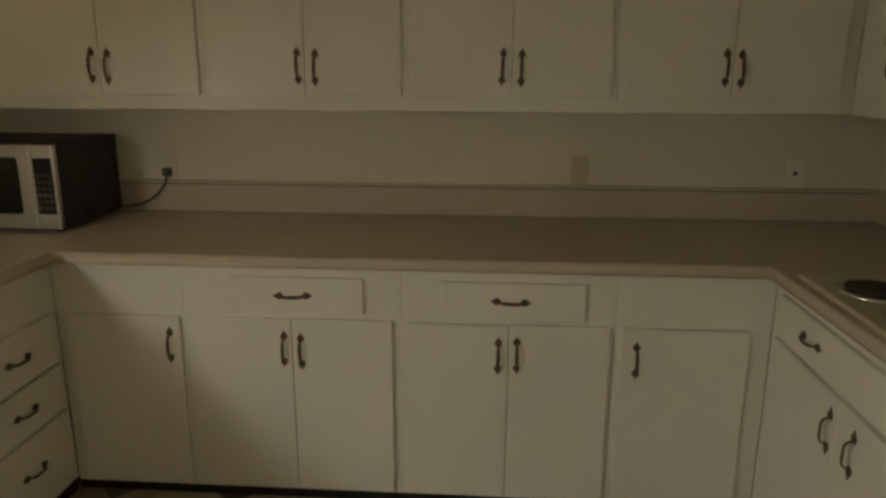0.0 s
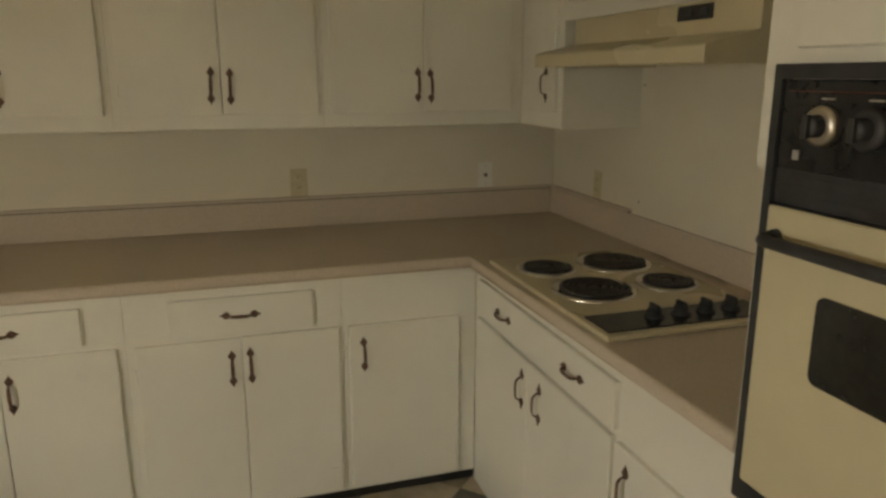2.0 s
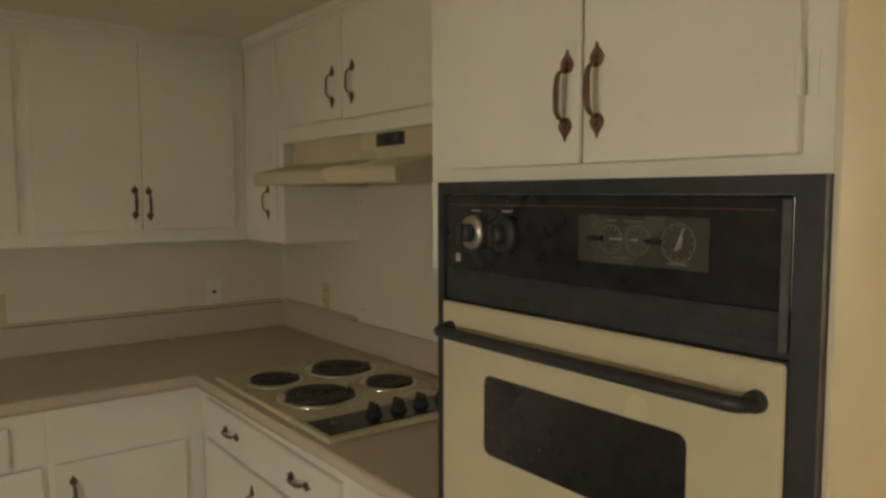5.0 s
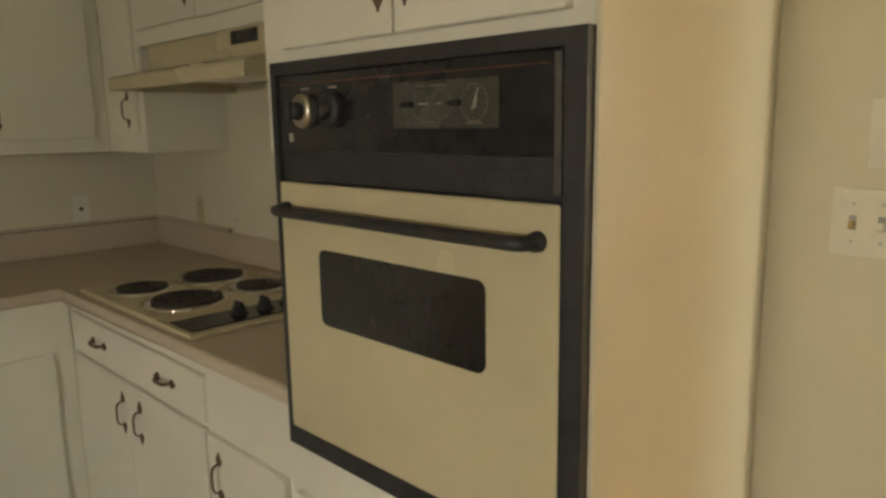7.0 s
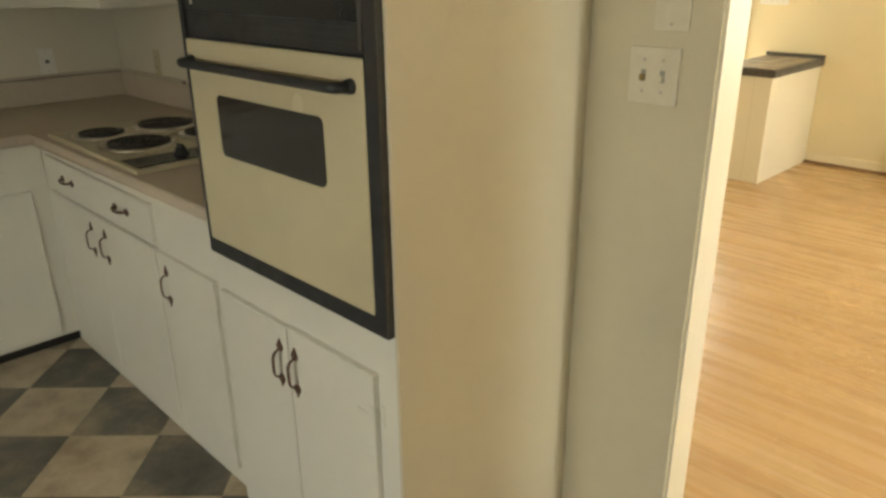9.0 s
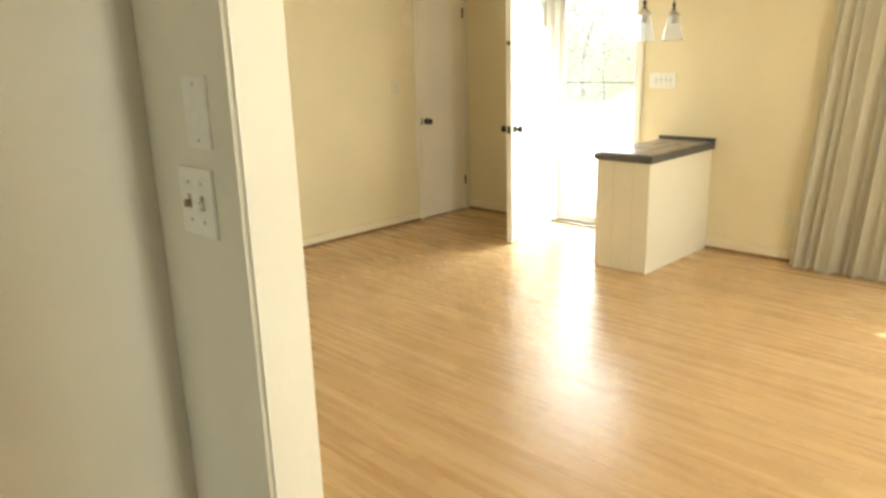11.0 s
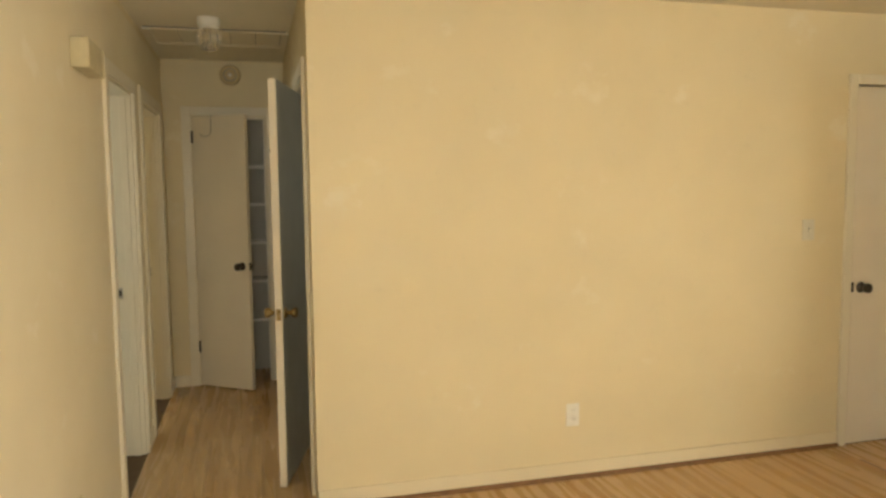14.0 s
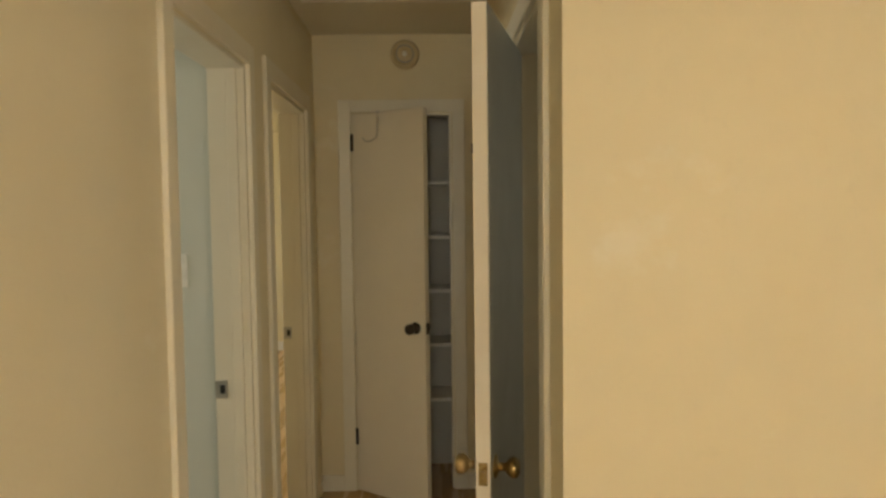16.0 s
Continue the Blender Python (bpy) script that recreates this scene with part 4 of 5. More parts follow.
# ---- pendant lamps over the bar ----
for px, py in ((5.50, 1.38), (5.905, 1.38)):
    p = thing("pendant_lamp", (px, py, LC), "brass-stemmed pendant lamp with a clear glass cone shade", "pendant lamp", "pendant lamps over the bar")
    at = Matrix.Translation((px, py, 0))
    part("canopy", lathe([(0.0, LC - 0.03), (0.05, LC - 0.026), (0.062, LC - 0.008), (0.062, LC)], at, 24), M_BRASS, p, "", True)
    part("stem", tube([(px, py, LC - 0.02), (px, py, 1.80)], 0.0065, 10), M_BRASS, p, "slim brass stem", True)
    part("joint", lathe([(0.0, 1.812), (0.014, 1.806), (0.014, 1.79), (0.007, 1.782), (0.007, 1.775), (0.013, 1.768), (0.013, 1.758), (0.0, 1.752)], at, 16), M_IRON, p, "", True)
    part("cap", lathe([(0.0, 1.765), (0.018, 1.762), (0.026, 1.745), (0.050, 1.728), (0.052, 1.722), (0.026, 1.722), (0.0, 1.723)], at, 28), M_STEEL, p, "metal shade holder", True)
    part("socket", lathe([(0.019, 1.722), (0.019, 1.672), (0.0, 1.670)], at, 16), M_STEEL, p, "", True)
    part("shade", lathe([(0.036, 1.724), (0.041, 1.706), (0.072, 1.565), (0.0735, 1.556), (0.0715, 1.556), (0.070, 1.566), (0.039, 1.706), (0.034, 1.722)], at, 36), M_MILKY, p, "clear glass cone shade", True).visible_shadow = False

# ---- entry door, storm door and casing ----
setting("trim_entry", box((6.219, 6.237, 2.655, 2.735, 0, 2.08), (6.219, 6.237, 1.79, 1.84, 0, 2.08), (6.219, 6.237, 1.84, 2.655, 2.0, 2.08), (6.237, 6.387, 2.640, 2.655, 0, 2.0), (6.237, 6.387, 1.84, 1.855, 0, 2.0), (6.237, 6.387, 1.855, 2.640, 1.985, 2.0)), M_WHITE, "white painted entry door casing", "trim")
setting("door_sill", box((6.225, 6.40, 1.855, 2.640, 0.0, 0.02), bevel=0.004), M_DULL, "metal threshold of the entry door", "sill")


def panel_door(name, width, height, thick, panels, material, label, hinge_zs, knob_z, category="door", knob_mat=None, latch=True, back_mat=None):
    """A leaf in its own space: hinge edge at x = 0, along +x, thickness along y about 0, panels (x0, x1, z0, z1) sunk on both faces."""
    d = thing(name, (0, 0, 0), label, category)
    h = thick / 2
    xs = sorted({0, width, *(p[0] for p in panels), *(p[1] for p in panels)})
    sizes = []
    for a, b in zip(xs, xs[1:]):
        z = 0.0
        for z0, z1 in sorted((p[2], p[3]) for p in panels if p[0] <= a and p[1] >= b) + [(height, height)]:
            if z0 - z > 1e-4:
                sizes.append((a, b, -h, h, z, z0))
            z = z1
    bm = box(*sizes)
    bmesh.ops.remove_doubles(bm, verts=bm.verts[:], dist=1e-5)
    part("leaf", bm, material, d)
    for x0, x1, z0, z1 in panels:
        part("door_panel", box((x0 + 0.001, x1 - 0.001, -h + 0.013, h - 0.013, z0 + 0.001, z1 - 0.001)), material, d)
        part("raised_field", box((x0 + 0.03, x1 - 0.03, -h + 0.003, h - 0.003, z0 + 0.03, z1 - 0.03), bevel=0.006, seg=1), material, d)
    if back_mat:
        part("painted_face", box((0.002, width - 0.001, h, h + 0.0015, 0.002, height - 0.002)), back_mat, d, "blue-grey painted face")
    km = knob_mat or M_IRON
    kx = width - 0.062
    for s in (1, -1):
        m = Matrix.Translation((kx, s * h, knob_z)) @ pose(0, 0, 0, -90 * s, 0, 0)
        k = part("door_knob", lathe([(0.031, 0.0), (0.031, 0.004), (0.024, 0.009), (0.012, 0.012), (0.011, 0.028), (0.020, 0.034), (0.027, 0.044), (0.027, 0.058), (0.020, 0.064), (0.0, 0.066)], m, 24), km, d, "round metal knob", True)
    if latch:
        part("latch_plate", box((width - 0.0005, width + 0.0015, -0.0115, 0.0115, knob_z - 0.029, knob_z + 0.029)), km, d)
        part("latch_bolt", box((width + 0.001, width + 0.010, -0.006, 0.006, knob_z - 0.009, knob_z + 0.009), bevel=0.002), km, d)
    for z in hinge_zs:
        part("hinge", tube([(-0.004, -h - 0.002, z - 0.045), (-0.004, -h - 0.002, z + 0.045)], 0.006, 8), km, d, "", True)
    return d


W, H = 0.868, 2.012
cols = ((0.115, 0.395), (0.475, 0.755))
pans = [(a, b, z0, z1) for a, b in cols for z0, z1 in ((0.22, 0.82), (0.98, 1.62), (1.70, 1.90))]
entry = panel_door("door_1", W, H, 0.044, pans, M_WHITE, "open white six-panel entry door", (0.25, 1.0, 1.78), 0.91)
entry.matrix_world = Matrix.Translation((6.205, 2.680, 0.012)) @ pose(0, 0, 0, 0, 0, math.degrees(math.atan2(2.437 - 2.680, 5.370 - 6.205)))
guard = part("door_guard", box((W - 0.004, W + 0.004, -0.016, 0.016, 1.548, 1.578), bevel=0.002), M_BRASS, entry, "small brass door guard")
part("guard_pin", lathe([(0.006, 0.0), (0.006, 0.020), (0.009, 0.024), (0.009, 0.030), (0.0, 0.032)], Matrix.Translation((W - 0.012, 0.022, 1.563)) @ pose(0, 0, 0, -90, 0, 0), 12), M_BRASS, guard, "", True)
storm = thing("storm_door", (6.34, 2.25, 0.02), "aluminium storm door with two clear glass panes", "door")
part("door_frame", box((6.325, 6.355, 2.600, 2.638, 0.022, 1.983), (6.325, 6.355, 1.857, 1.895, 0.022, 1.983), (6.325, 6.355, 1.895, 2.600, 1.935, 1.983), (6.325, 6.355, 1.895, 2.600, 0.022, 0.075), bevel=0.002, seg=1), M_PLATE, storm)
part("crossbar", box((6.325, 6.352, 1.895, 2.600, 1.237, 1.245), bevel=0.001, seg=1), M_DULL, storm)
for z0, z1 in ((0.075, 1.236), (1.246, 1.935)):
    part("pane", box((6.336, 6.340, 1.897, 2.598, z0, z1)), M_GLASS, storm).visible_shadow = False
# thin dark strips draw the dark lines along the frame's inner edges
part("gasket", box((6.322, 6.3245, 2.592, 2.600, 0.075, 1.935), (6.322, 6.3245, 1.895, 2.592, 0.066, 0.078), (6.322, 6.3245, 1.895, 2.592, 1.930, 1.936)), M_DULL, storm, "thin dark strips along the storm door frame")
closer = part("closer", tube([(6.305, 2.625, 1.955), (6.305, 2.27, 1.962)], 0.014, 12), M_IRON, storm, "dark tubular door closer", True)
part("closer_rod", tube([(6.305, 2.27, 1.962), (6.310, 2.16, 1.964)], 0.004, 8), M_STEEL, closer, "", True)
part("closer_bracket", box((6.300, 6.330, 2.595, 2.640, 1.935, 1.975)), M_IRON, closer)
part("latch_handle", box((6.300, 6.325, 1.862, 1.878, 0.93, 1.06), bevel=0.003), M_IRON, storm)

toggles("light_switch", "E", 6.237, 1.502, 1.725, 1.206, 1.322, (1.665, 1.625, 1.585, 1.545), M_PLATE, "white four-gang switch plate by the entry door", ())
duplex("E", 6.237, 0.575, 0.31, M_PLATE2, label="white wall outlet beside the drapes")

# ---- closet door in the north wall ----
setting("trim_closet", box((5.535, 5.59, 3.655, 3.673, 0, 2.10), (6.19, 6.236, 3.655, 3.673, 0, 2.10), (5.59, 6.19, 3.655, 3.673, 2.045, 2.10), bevel=0.003, seg=1), M_TRIM, "cream painted closet door casing", "trim")
closet = panel_door("door_2", 0.588, 2.024, 0.036, [], M_DOOR, "closed flat closet door painted off-white", (0.29, 1.86), 0.905, latch=False)
closet.matrix_world = Matrix.Translation((6.187, 3.682, 0.008)) @ pose(0, 0, 0, 0, 0, 180)
for z in (0.29, 1.87):
    part("hinge_leaf", box((0.0, 0.022, 0.018, 0.0205, z - 0.045, z + 0.045)), M_IRON, closet)
part("strike", box((0.574, 0.593, 0.018, 0.0205, 0.88, 0.935)), M_IRON, closet)
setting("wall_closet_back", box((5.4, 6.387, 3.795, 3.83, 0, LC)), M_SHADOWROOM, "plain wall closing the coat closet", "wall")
duplex("N", 3.673, 3.894, 0.333, M_PLATE, label="white duplex wall outlet low on the wall")
toggles("light_switch", "N", 3.673, 5.262, 5.338, 1.190, 1.305, (5.300,), M_PLATE2, "cream single switch plate beside the closet door", ())

# baseboards with quarter round
setting("baseboard", box((2.597, 5.535, 3.661, 3.673, 0, 0.085), (6.225, 6.237, 2.735, 3.655, 0, 0.085), (6.225, 6.237, -3.6, 1.18, 0, 0.085), (6.225, 6.237, 1.587, 1.79, 0, 0.085), (1.71, 1.722, 1.2, 3.88, 0, 0.085), (1.688, 1.70, -0.126, 1.2, 0, 0.085), (1.722, 6.225, -3.6, -3.588, 0, 0.085), bevel=0.003, seg=1), M_BASE, "cream painted baseboard", "baseboard")
bead = [(0.0, 0.0), (-0.018, 0.0), (-0.0165, 0.010), (-0.010, 0.017), (0.0, 0.020)]
bm = prism([(3.661 + u, z) for u, z in bead], "x", 2.6, 5.535)
prism([(6.225 + u, z) for u, z in bead], "y", 2.735, 3.655, bm=bm)
prism([(6.225 + u, z) for u, z in bead], "y", 0.2, 1.18, bm=bm)
prism([(1.722 - u, z) for u, z in bead], "y", 1.2, 3.88, bm=bm)
setting("trim_quarter_round", bm, M_BEAD, "dark stained quarter-round floor moulding", "trim")

# ---- drapes ----
rod = thing("curtain_rod", (6.12, -1.2, 2.12), "dark bronze curtain rod with a round finial", "curtain rod")
part("rod", tube([(6.12, 0.40, 2.125), (6.12, -3.3, 2.125)], 0.011, 12), M_IRON, rod, "", True)
part("finial", lathe([(0.0, 0.0), (0.012, 0.002), (0.014, 0.012), (0.026, 0.026), (0.028, 0.040), (0.018, 0.054), (0.0, 0.060)], Matrix.Translation((6.12, 0.40, 2.125)) @ pose(0, 0, 0, -90, 0, 0), 20), M_IRON, rod, "", True)
for y in (0.36, -3.2):
    part("bracket", tube([(6.237, y, 2.125), (6.12, y, 2.125)], 0.007, 8), M_IRON, rod, "", True)
drape = thing("curtain", (6.1, 0.0, 0), "floor-length cream pleated drape hanging from the rod", "curtain")
bm = bmesh.new()
NU_, NV_ = 300, 24
grid = []
for j in range(NV_ + 1):
    v = j / NV_
    z = 2.15 - 2.14 * v
    row = []
    for i in range(NU_ + 1):
        u = i / NU_
        left = 0.350 + 0.165 * v ** 1.1
        y = left - u * (0.86 + 0.10 * v)
        ph = u * 84 + 1.6 * math.sin(u * 11.0) + 0.9 * math.sin(u * 27 + 2)
        amp = (0.015 + 0.018 * v) * (0.75 + 0.25 * math.sin(u * 17 + 1))
        x = 6.118 - 0.030 * v + amp * math.sin(ph + 0.35 * v) + 0.012 * v * math.sin(ph * 0.43 + 2)
        row.append(bm.verts.new((x, y + 0.010 * math.cos(ph), z + (0.006 * math.sin(ph * 0.5) if j == NV_ else 0))))
    grid.append(row)
for j in range(NV_):
    for i in range(NU_):
        bm.faces.new((grid[j][i], grid[j][i + 1], grid[j + 1][i + 1], grid[j + 1][i]))
bmesh.ops.solidify(bm, geom=bm.faces[:], thickness=0.003)
part("cloth", bm, M_CLOTH, drape, "", True)

# ---- hall ----


def casing(name, side, face, s0, s1, top, w, label, deep):
    """Casing round an opening and the lining of its jambs, with a stop bead."""
    t = 0.016
    if side == "W":
        f = (face, face + t)
        j = (face - deep, face)
        sizes = [(*f, s0 - w, s0 - 0.004, 0, top + w), (*f, s1 + 0.004, s1 + w, 0, top + w), (*f, s0 - 0.004, s1 + 0.004, top + 0.004, top + w), (*j, s0, s0 + 0.014, 0, top), (*j, s1 - 0.014, s1, 0, top), (*j, s0 + 0.014, s1 - 0.014, top - 0.014, top), (face - 0.060, face - 0.025, s1 - 0.026, s1 - 0.014, 0, top - 0.014), (face - 0.060, face - 0.025, s0 + 0.014, s0 + 0.026, 0, top - 0.014)]
    elif side == "E":
        f = (face - t, face)
        j = (face, face + deep)
        sizes = [(*f, s0 - w, s0 - 0.004, 0, top + w), (*f, s1 + 0.004, s1 + w, 0, top + w), (*f, s0 - 0.004, s1 + 0.004, top + 0.004, top + w), (*j, s0, s0 + 0.014, 0, top), (*j, s1 - 0.014, s1, 0, top), (*j, s0 + 0.014, s1 - 0.014, top - 0.014, top)]
    else:
        f = (face - t, face)
        j = (face, face + deep)
        sizes = [(s0 - w, s0 - 0.004, *f, 0, top + w), (s1 + 0.004, s1 + w, *f, 0, top + w), (s0 - 0.004, s1 + 0.004, *f, top + 0.004, top + w), (s0, s0 + 0.014, *j, 0, top), (s1 - 0.014, s1, *j, 0, top), (s0 + 0.014, s1 - 0.014, *j, top - 0.014, top)]
    return setting(name, box(*sizes, bevel=0.002, seg=1), M_TRIM, label, "trim")


casing("trim_hall_bath", "W", 1.71, 3.95, 4.66, 2.03, 0.072, "cream painted bathroom door casing", 0.125)
casing("trim_hall_bedroom", "W", 1.71, 5.0, 5.80, 2.03, 0.085, "cream painted bedroom door casing", 0.125)
casing("trim_hall_side", "E", 2.595, 3.90, 4.55, 2.045, 0.072, "cream painted side door casing", 0.12)
casing("trim_linen", "N", 6.09, 1.91, 2.447, 2.055, 0.07, "cream painted linen closet casing", 0.10)
setting("baseboard_hall", box((1.71, 1.722, 4.74, 4.912, 0, 0.085), (1.71, 1.722, 5.888, 6.09, 0, 0.085), (1.722, 1.838, 6.078, 6.09, 0, 0.085), (2.583, 2.595, 4.625, 6.09, 0, 0.085), (2.52, 2.583, 6.078, 6.09, 0, 0.085)), M_TRIM, "cream painted hall baseboard", "baseboard")
for y, z, x in ((4.6445, 0.934, 1.606), (5.7845, 0.93, 1.606)):
    u = thing("strike_plate", (x, y, z - 0.03), "small worn metal strike plate on the door jamb", "strike plate", "strike plates")
    part("plate", box((x - 0.020, x + 0.020, y - 0.003, y + 0.001, z - 0.03, z + 0.03)), M_STEEL, u)
    part("hole", box((x - 0.004, x + 0.014, y - 0.004, y - 0.0025, z - 0.015, z + 0.015)), M_KICK, u)
toggles("light_switch", "N", 4.70, 1.412, 1.485, 1.28, 1.395, (1.449,), M_PLATE, "white switch plate on the blue bathroom wall", ())

side = panel_door("door_3", 0.612, 2.02, 0.036, [], M_DOOR, "half-open door, cream outside and blue-grey inside", (0.25, 1.80), 0.875, knob_mat=M_BRASS, back_mat=M_BLUE)
ex, ey, hx, hy = 2.448, 3.948, 2.606, 4.535
side.matrix_world = Matrix.Translation((hx, hy, 0.010)) @ pose(0, 0, 0, 0, 0, math.degrees(math.atan2(ey - hy, ex - hx)))
part("small_hook", box((0.56, 0.575, -0.030, -0.0175, 1.665, 1.69), bevel=0.003), M_IRON, side)

linen = panel_door("door_4", 0.478, 2.032, 0.034, [], M_DOOR, "flat off-white linen closet door standing ajar", (), 0.925, knob_mat=M_IRON)
linen.matrix_world = Matrix.Translation((1.924, 6.085, 0.012)) @ pose(0, 0, 0, 0, 0, math.degrees(math.atan2(5.800 - 6.085, 2.303 - 1.924)))
for z in (0.295, 1.885):
    part("hinge", box((-0.008, 0.010, -0.0215, -0.010, z - 0.045, z + 0.045), bevel=0.002), M_IRON, linen)
hook = thing("over_door_hook", (2.06, 5.95, 1.9), "bent wire hook hanging over the closet door", "hook")
hm = linen.matrix_world
wire = [(0.185, 0.0, 2.035), (0.185, -0.022, 2.036), (0.185, -0.024, 2.0), (0.185, -0.026, 1.92), (0.178, -0.034, 1.895), (0.155, -0.045, 1.882), (0.125, -0.050, 1.884), (0.105, -0.050, 1.905)]
part("wire", tube([hm @ Vector(p) for p in wire], 0.0035, 8), M_STEEL, hook, "", True)

shelves = thing("linen_shelves", (2.17, 6.34, 0.45), "painted wooden shelves inside the linen closet", "shelf")
for z in (0.474, 0.785, 1.09, 1.392, 1.693):
    part("shelf", box((1.852, 2.488, 6.205, 6.478, z - 0.019, z), bevel=0.002, seg=1), M_WHITE, shelves)
    part("cleat", box((2.470, 2.489, 6.22, 6.478, z - 0.055, z - 0.020)), M_TRIM, shelves)

smoke = thing("smoke_detector", (2.203, 6.09, 2.36), "round yellowed smoke detector on the end wall", "smoke detector")
m = Matrix.Translation((2.203, 6.09, 2.362)) @ pose(0, 0, 0, 90, 0, 0)
part("case", lathe([(0.078, 0.0), (0.078, 0.012), (0.072, 0.024), (0.060, 0.030), (0.058, 0.026), (0.030, 0.028), (0.018, 0.032), (0.0, 0.032)], m, 36), M_YELLOWED, smoke, "", True)
part("test_button", lathe([(0.014, 0.030), (0.013, 0.037), (0.0, 0.038)], m, 16), M_PLATE, smoke, "", True)
for i in range(12):
    a = radians(30 * i)
    part("slot", box((-0.012, 0.012, -0.003, 0.003, 0.0265, 0.0305)), M_MARK, smoke).matrix_basis = Matrix.Translation(-ORIGIN[smoke.name]) @ m @ pose(0, 0, 0, 0, 0, 30 * i) @ Matrix.Translation((0.0, 0.044, 0)) @ Matrix.Translation(ORIGIN[smoke.name])

chime = thing("door_chime", (1.74, 3.47, 1.95), "cream plastic box mounted high on the wall", "door chime")
part("cover", box((1.7105, 1.775, 3.31, 3.568, 1.958, 2.068), bevel=0.005), M_CREAM, chime)
part("slot", box((1.7105, 1.768, 3.568, 3.590, 1.962, 2.064)), M_IRON, chime, "dark open end of the box")
part("end_cap", box((1.7105, 1.774, 3.590, 3.600, 1.958, 2.068), bevel=0.002, seg=1), M_CREAM, chime)

hatch = thing("attic_hatch", (2.15, 5.22, HC), "panelled attic hatch set in the hall ceiling", "hatch")
part("gap", box((1.745, 2.57, 4.985, 5.44, HC - 0.003, HC + 0.002)), M_KICK, hatch)
part("frame", box((1.735, 1.775, 5.0, 5.46, HC - 0.016, HC), (2.545, 2.585, 5.0, 5.46, HC - 0.016, HC), (1.775, 2.545, 5.42, 5.46, HC - 0.016, HC), (1.775, 2.545, 5.0, 5.022, HC - 0.012, HC), bevel=0.002, seg=1), M_CEIL, hatch)
for i in range(5):
    part("board", box((1.777 + 0.1535 * i, 1.927 + 0.1535 * i, 5.026, 5.418, HC - 0.010, HC - 0.003), bevel=0.002, seg=1), M_CEIL, hatch)

hl = thing("ceiling_lamp", (2.13, 4.72, HC), "ceiling lamp with a ribbed glass shade, switched off", "ceiling lamp")
at = Matrix.Translation((2.13, 4.72, HC))
part("base", lathe([(0.062, 0.0), (0.062, -0.03), (0.054, -0.055), (0.047, -0.062), (0.0, -0.062)], at, 28), M_PLATE, hl, "white ceramic base", True)
bm = bmesh.new()
rings = []
for r, h in ((0.047, -0.060), (0.062, -0.080), (0.066, -0.115), (0.058, -0.150), (0.035, -0.175), (0.012, -0.182)):
    rings.append([bm.verts.new((2.13 + (r + 0.0025 * math.cos(i * math.pi)) * math.cos(2 * math.pi * i / 48), 4.72 + (r + 0.0025 * math.cos(i * math.pi)) * math.sin(2 * math.pi * i / 48), HC + h)) for i in range(48)])
for p, q in zip(rings, rings[1:]):
    for i in range(48):
        bm.faces.new((p[i], p[(i + 1) % 48], q[(i + 1) % 48], q[i]))
bm.faces.new(rings[-1])
part("shade", bm, M_LAMPGLASS, hl, "ribbed clear glass shade").visible_shadow = False
setting("baseboard_bedroom", box((-1.6, 1.585, 10.085, 10.1, 0, 0.10)), M_PLATE, "white baseboard in the bedroom", "baseboard")
# a blank plate low on the west living wall
duplex("W", 1.71, 3.09, 0.35, M_WALL, label="wall-coloured outlet low on the painted wall")

# ---- outside the entry ----
setting("ground", box((-60, 120, -120, 120, -0.35, -0.30)), M_GRASS, "sunlit lawn", "ground")
setting("porch", box((6.40, 8.6, 0.6, 4.0, -0.30, -0.03), bevel=0.01), M_BRICK, "pale concrete porch slab", "porch")
setting("road", box((17, 23, -100, 100, -0.299, -0.285)), M_BRICK, "pale street beyond the lawn", "road")


def tree(at, h, r, seed, label):
    rg = random.Random(seed)
    t = thing("tree", at, label, "tree", "trees outside")
    x, y, z = at
    bm = bmesh.new()

    def limb(p, d, length, rad, depth):
        pts, q, dd = [p], Vector(p), Vector(d)
        n = 6
        for i in range(n):
            dd = (dd + Vector((rg.uniform(-.18, .18), rg.uniform(-.18, .18), rg.uniform(-.05, .12)))).normalized()
            q = q + dd * length / n
            pts.append(q.copy())
        rings = []
        for i, c in enumerate(pts):
            rr = rad * (1 - 0.6 * i / n)
            rings.append([bm.verts.new(Vector(c) + Vector((rr * math.cos(1.047 * k), rr * math.sin(1.047 * k), 0))) for k in range(6)])
        for a, b in zip(rings, rings[1:]):
            for k in range(6):
                bm.faces.new((a[k], a[(k + 1) % 6], b[(k + 1) % 6], b[k]))
        tips.append(pts[-1])
        if depth:
            for i in range(4):
                a = rg.uniform(0, 6.28)
                limb(pts[rg.randint(2, n)], Vector((math.cos(a), math.sin(a), rg.uniform(0.3, 0.9))).normalized(), length * rg.uniform(0.45, 0.7), rad * 0.36, depth - 1)

    tips = []
    limb(Vector((x, y, z - 0.05)), (0, 0, 1), h * 0.5, r, 2)
    part("trunk", bm, M_BARK, t)
    bm = bmesh.new()
    for tip in tips:
        for _ in range(24):
            c = Vector(tip) + Vector((rg.gauss(0, h * 0.09), rg.gauss(0, h * 0.09), rg.gauss(0, h * 0.08)))
            s = rg.uniform(0.03, 0.065)
            e = Euler((rg.uniform(0, 6), rg.uniform(0, 6), rg.uniform(0, 6))).to_matrix()
            bm.faces.new([bm.verts.new(c + e @ Vector(v) * s) for v in ((0, -1, 0), (0.5, 0, 0.15), (0, 1, 0), (-0.5, 0, 0.15))])
    part("crown", bm, M_LEAF, t)
    return t


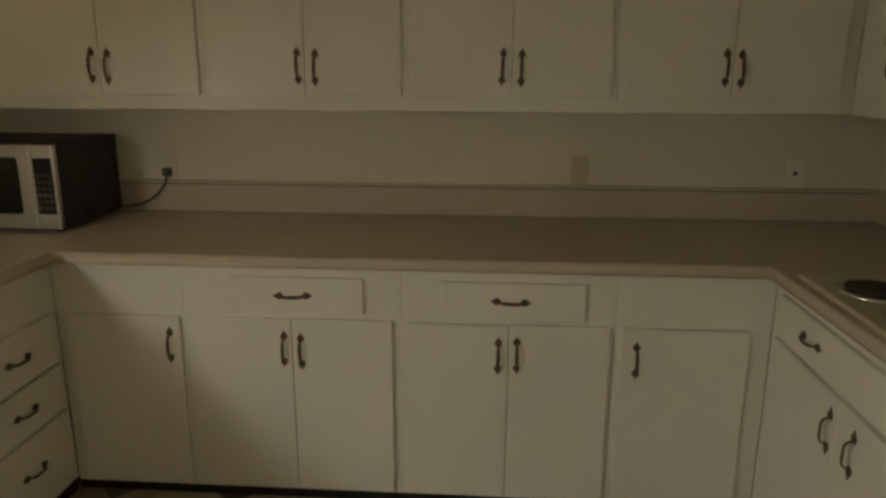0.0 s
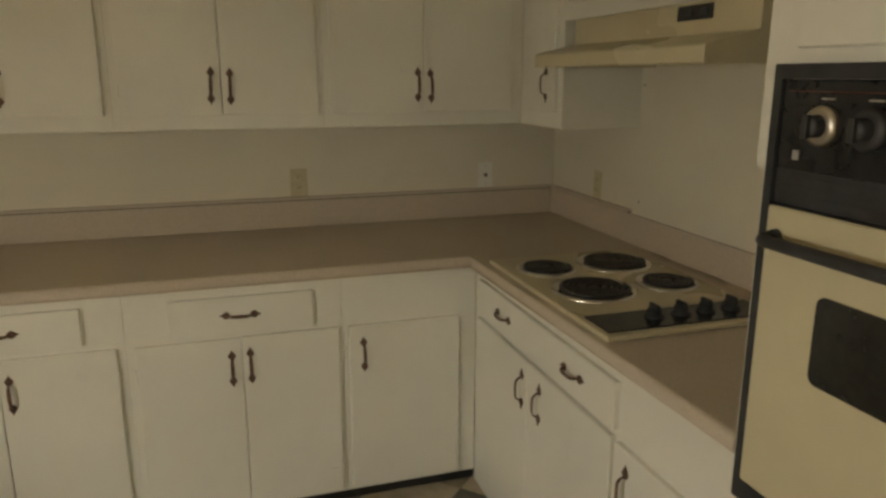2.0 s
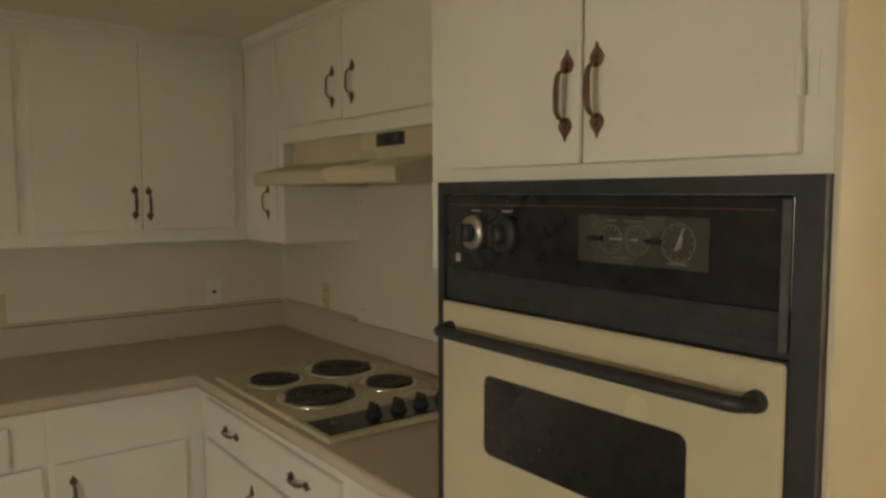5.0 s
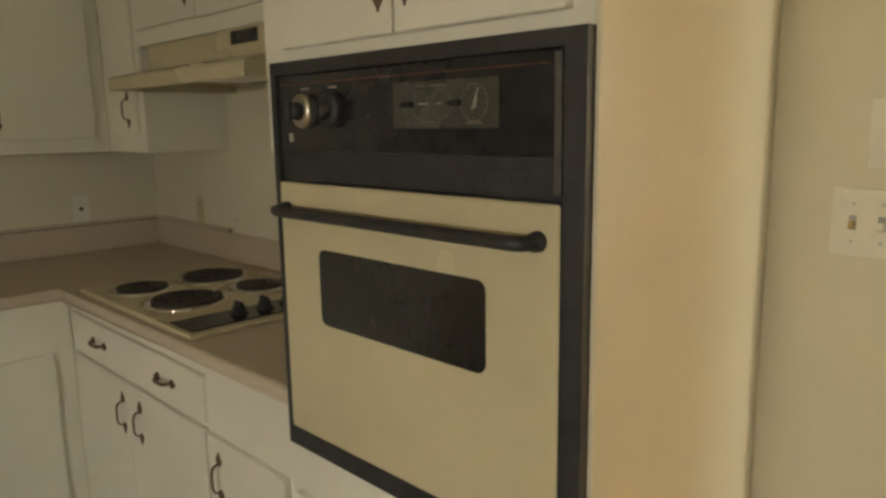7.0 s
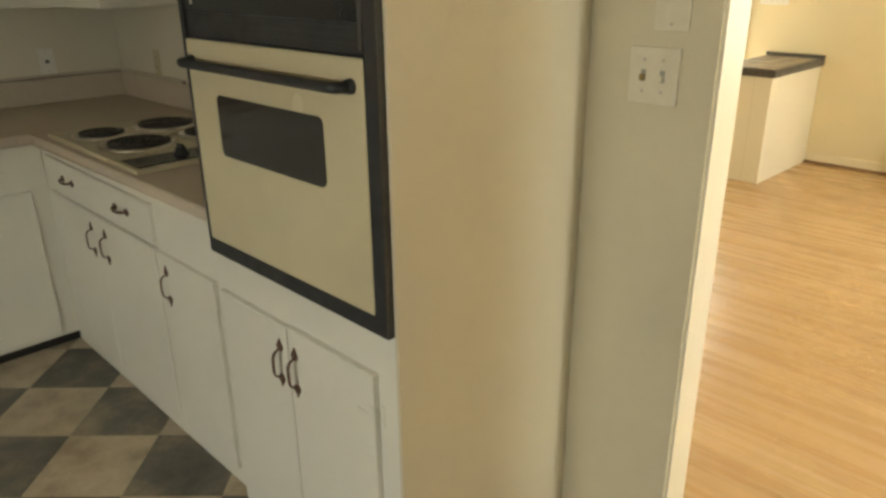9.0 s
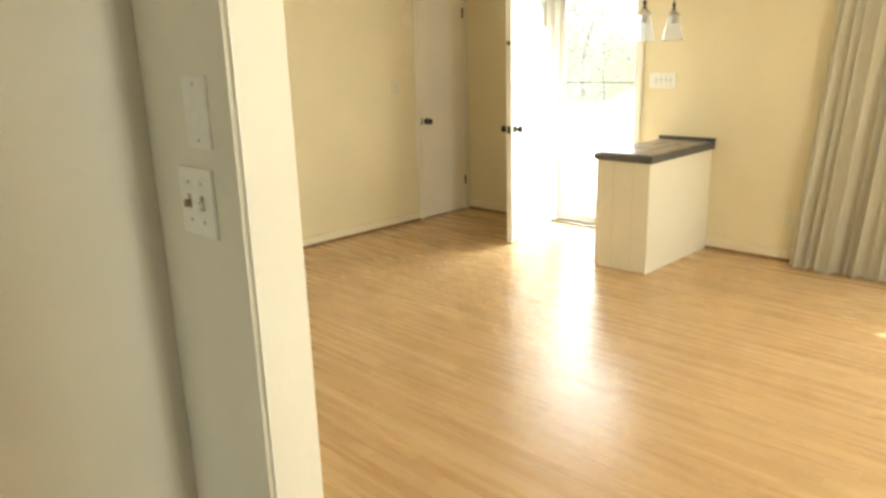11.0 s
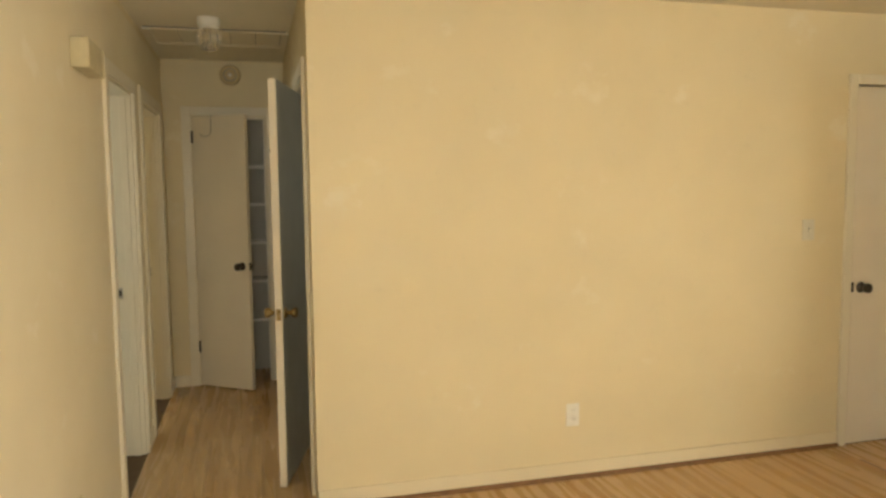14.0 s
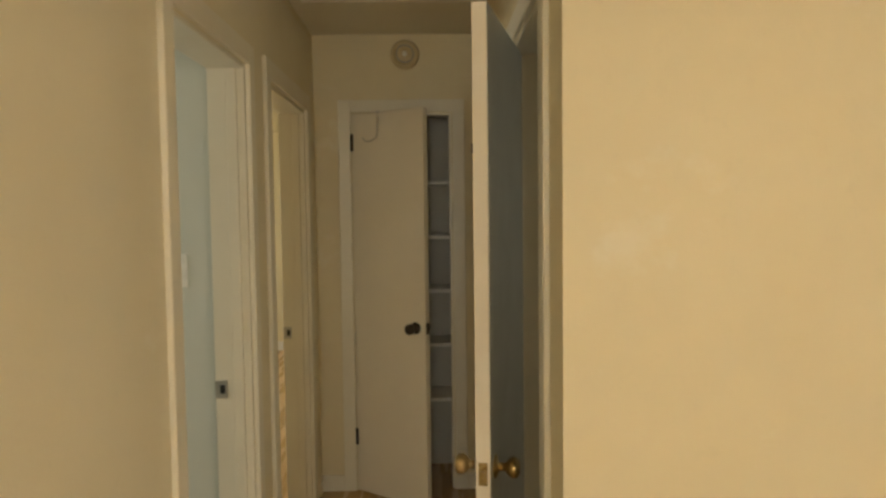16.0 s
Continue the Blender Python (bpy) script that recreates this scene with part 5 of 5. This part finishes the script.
tree((12.5, 6.2, -0.30), 3.9, 0.032, 3, "small leafy tree standing on the sunlit lawn")
tree((14.5, 8.4, -0.30), 4.2, 0.036, 8, "small leafy tree on the lawn near the street")
tree((17.5, 9.2, -0.30), 4.6, 0.04, 11, "leafy tree by the street")
tree((26.0, 15.5, -0.30), 6.0, 0.16, 21, "leafy tree across the street")

# ---- floors, piece by piece ----
kitchen_floor = setting("floor_kitchen", box((-2.21, 1.585, -3.3, 3.085, -0.06, -0.003)), M_SUBFLOOR, "checkered vinyl tile kitchen floor, dark slate and tan", "floor")
living_floor = setting("floor_living", box((1.585, 6.387, -3.72, 3.80, -0.06, -0.0016), (1.585, 2.72, 3.80, 6.53, -0.06, -0.0016)), M_SUBFLOOR, "honey-coloured oak strip floor", "floor")


def clip(poly, axis, limit, sign):
    out = []
    for i, p in enumerate(poly):
        q = poly[(i + 1) % len(poly)]
        a, b = sign * (p[axis] - limit), sign * (q[axis] - limit)
        if a <= 0:
            out.append(p)
        if a * b < 0:
            s = a / (a - b)
            out.append((p[0] + s * (q[0] - p[0]), p[1] + s * (q[1] - p[1])))
    return out


D = 0.218   # half diagonal of a 12-inch tile laid on the slant
g = D - 0.0006
for i in range(-16, 10):
    for j in range(-26, 14):
        if (i + j) % 2:
            continue
        cx, cy = 0.872 + i * D, 1.590 + j * D
        if not (-1.75 < cx < 1.8 and -3.4 < cy < 2.6):
            continue
        poly = [(cx - g, cy), (cx, cy - g), (cx + g, cy), (cx, cy + g)]
        for axis, limit, sign in ((0, 1.60, 1), (0, -1.56, -1), (1, 2.40, 1), (1, -3.2, -1)):
            poly = clip(poly, axis, limit, sign) if poly else poly
        if len(poly) < 3:
            continue
        part("tile", prism(poly, "z", -0.003, 0.0), M_TILE_D if i % 2 == 0 else M_TILE_L, kitchen_floor)

PW = 0.0572
rng = random.Random(12)
plank_me = bpy.data.meshes.new("plank")
bm = box((-0.5, 0.5, -0.5, 0.5, -0.5, 0.5))
bm.to_mesh(plank_me)
bm.free()
plank_me.materials.append(M_OAK)
rest = bmesh.new()
count = 0
nx = int((6.237 - 1.60) / PW) + 1
for c in range(nx):
    x0 = 1.602 + c * PW
    x1 = min(x0 + PW - 0.0004, 6.236)
    spans = [(-3.6, 3.673)] if x0 > 2.60 else [(-3.6, 6.48)]
    if x0 < 1.68:
        spans = [(-1.55, -0.127)]
    for s0, s1 in spans:
        y = s0 - rng.uniform(0, 0.8)
        while y < s1:
            ln = rng.choice((0.45, 0.6, 0.8, 1.0, 1.3, 1.7))
            a, b = max(y, s0), min(y + ln, s1) - 0.0006
            y += ln
            if b - a < 0.02:
                continue
            if 2.35 < x0 < 4.45 and 0.0 < (a + b) / 2 < 3.6 and count < 300:
                ob = new("plank", plank_me)
                ob.parent = living_floor
                ob.location = ((x0 + x1) / 2, (a + b) / 2, -0.004)
                ob.scale = (x1 - x0, b - a, 0.008)
                count += 1
            else:
                v = [rest.verts.new(p) for p in ((x0, a, 0), (x1, a, 0), (x1, b, 0), (x0, b, 0), (x0, a, -0.008), (x1, a, -0.008), (x1, b, -0.008), (x0, b, -0.008))]
                for q in ((0, 1, 2, 3), (4, 5, 1, 0), (5, 6, 2, 1), (6, 7, 3, 2), (7, 4, 0, 3)):
                    rest.faces.new([v[k] for k in q])
part("joint", box((5.492, 5.510, 2.72, 3.46, -0.001, 0.0008)), M_BEAD, living_floor, "dark worn joint between boards")
boards = part("planks", rest, M_OAK_J, living_floor)
boards["kind"] = "stuff"
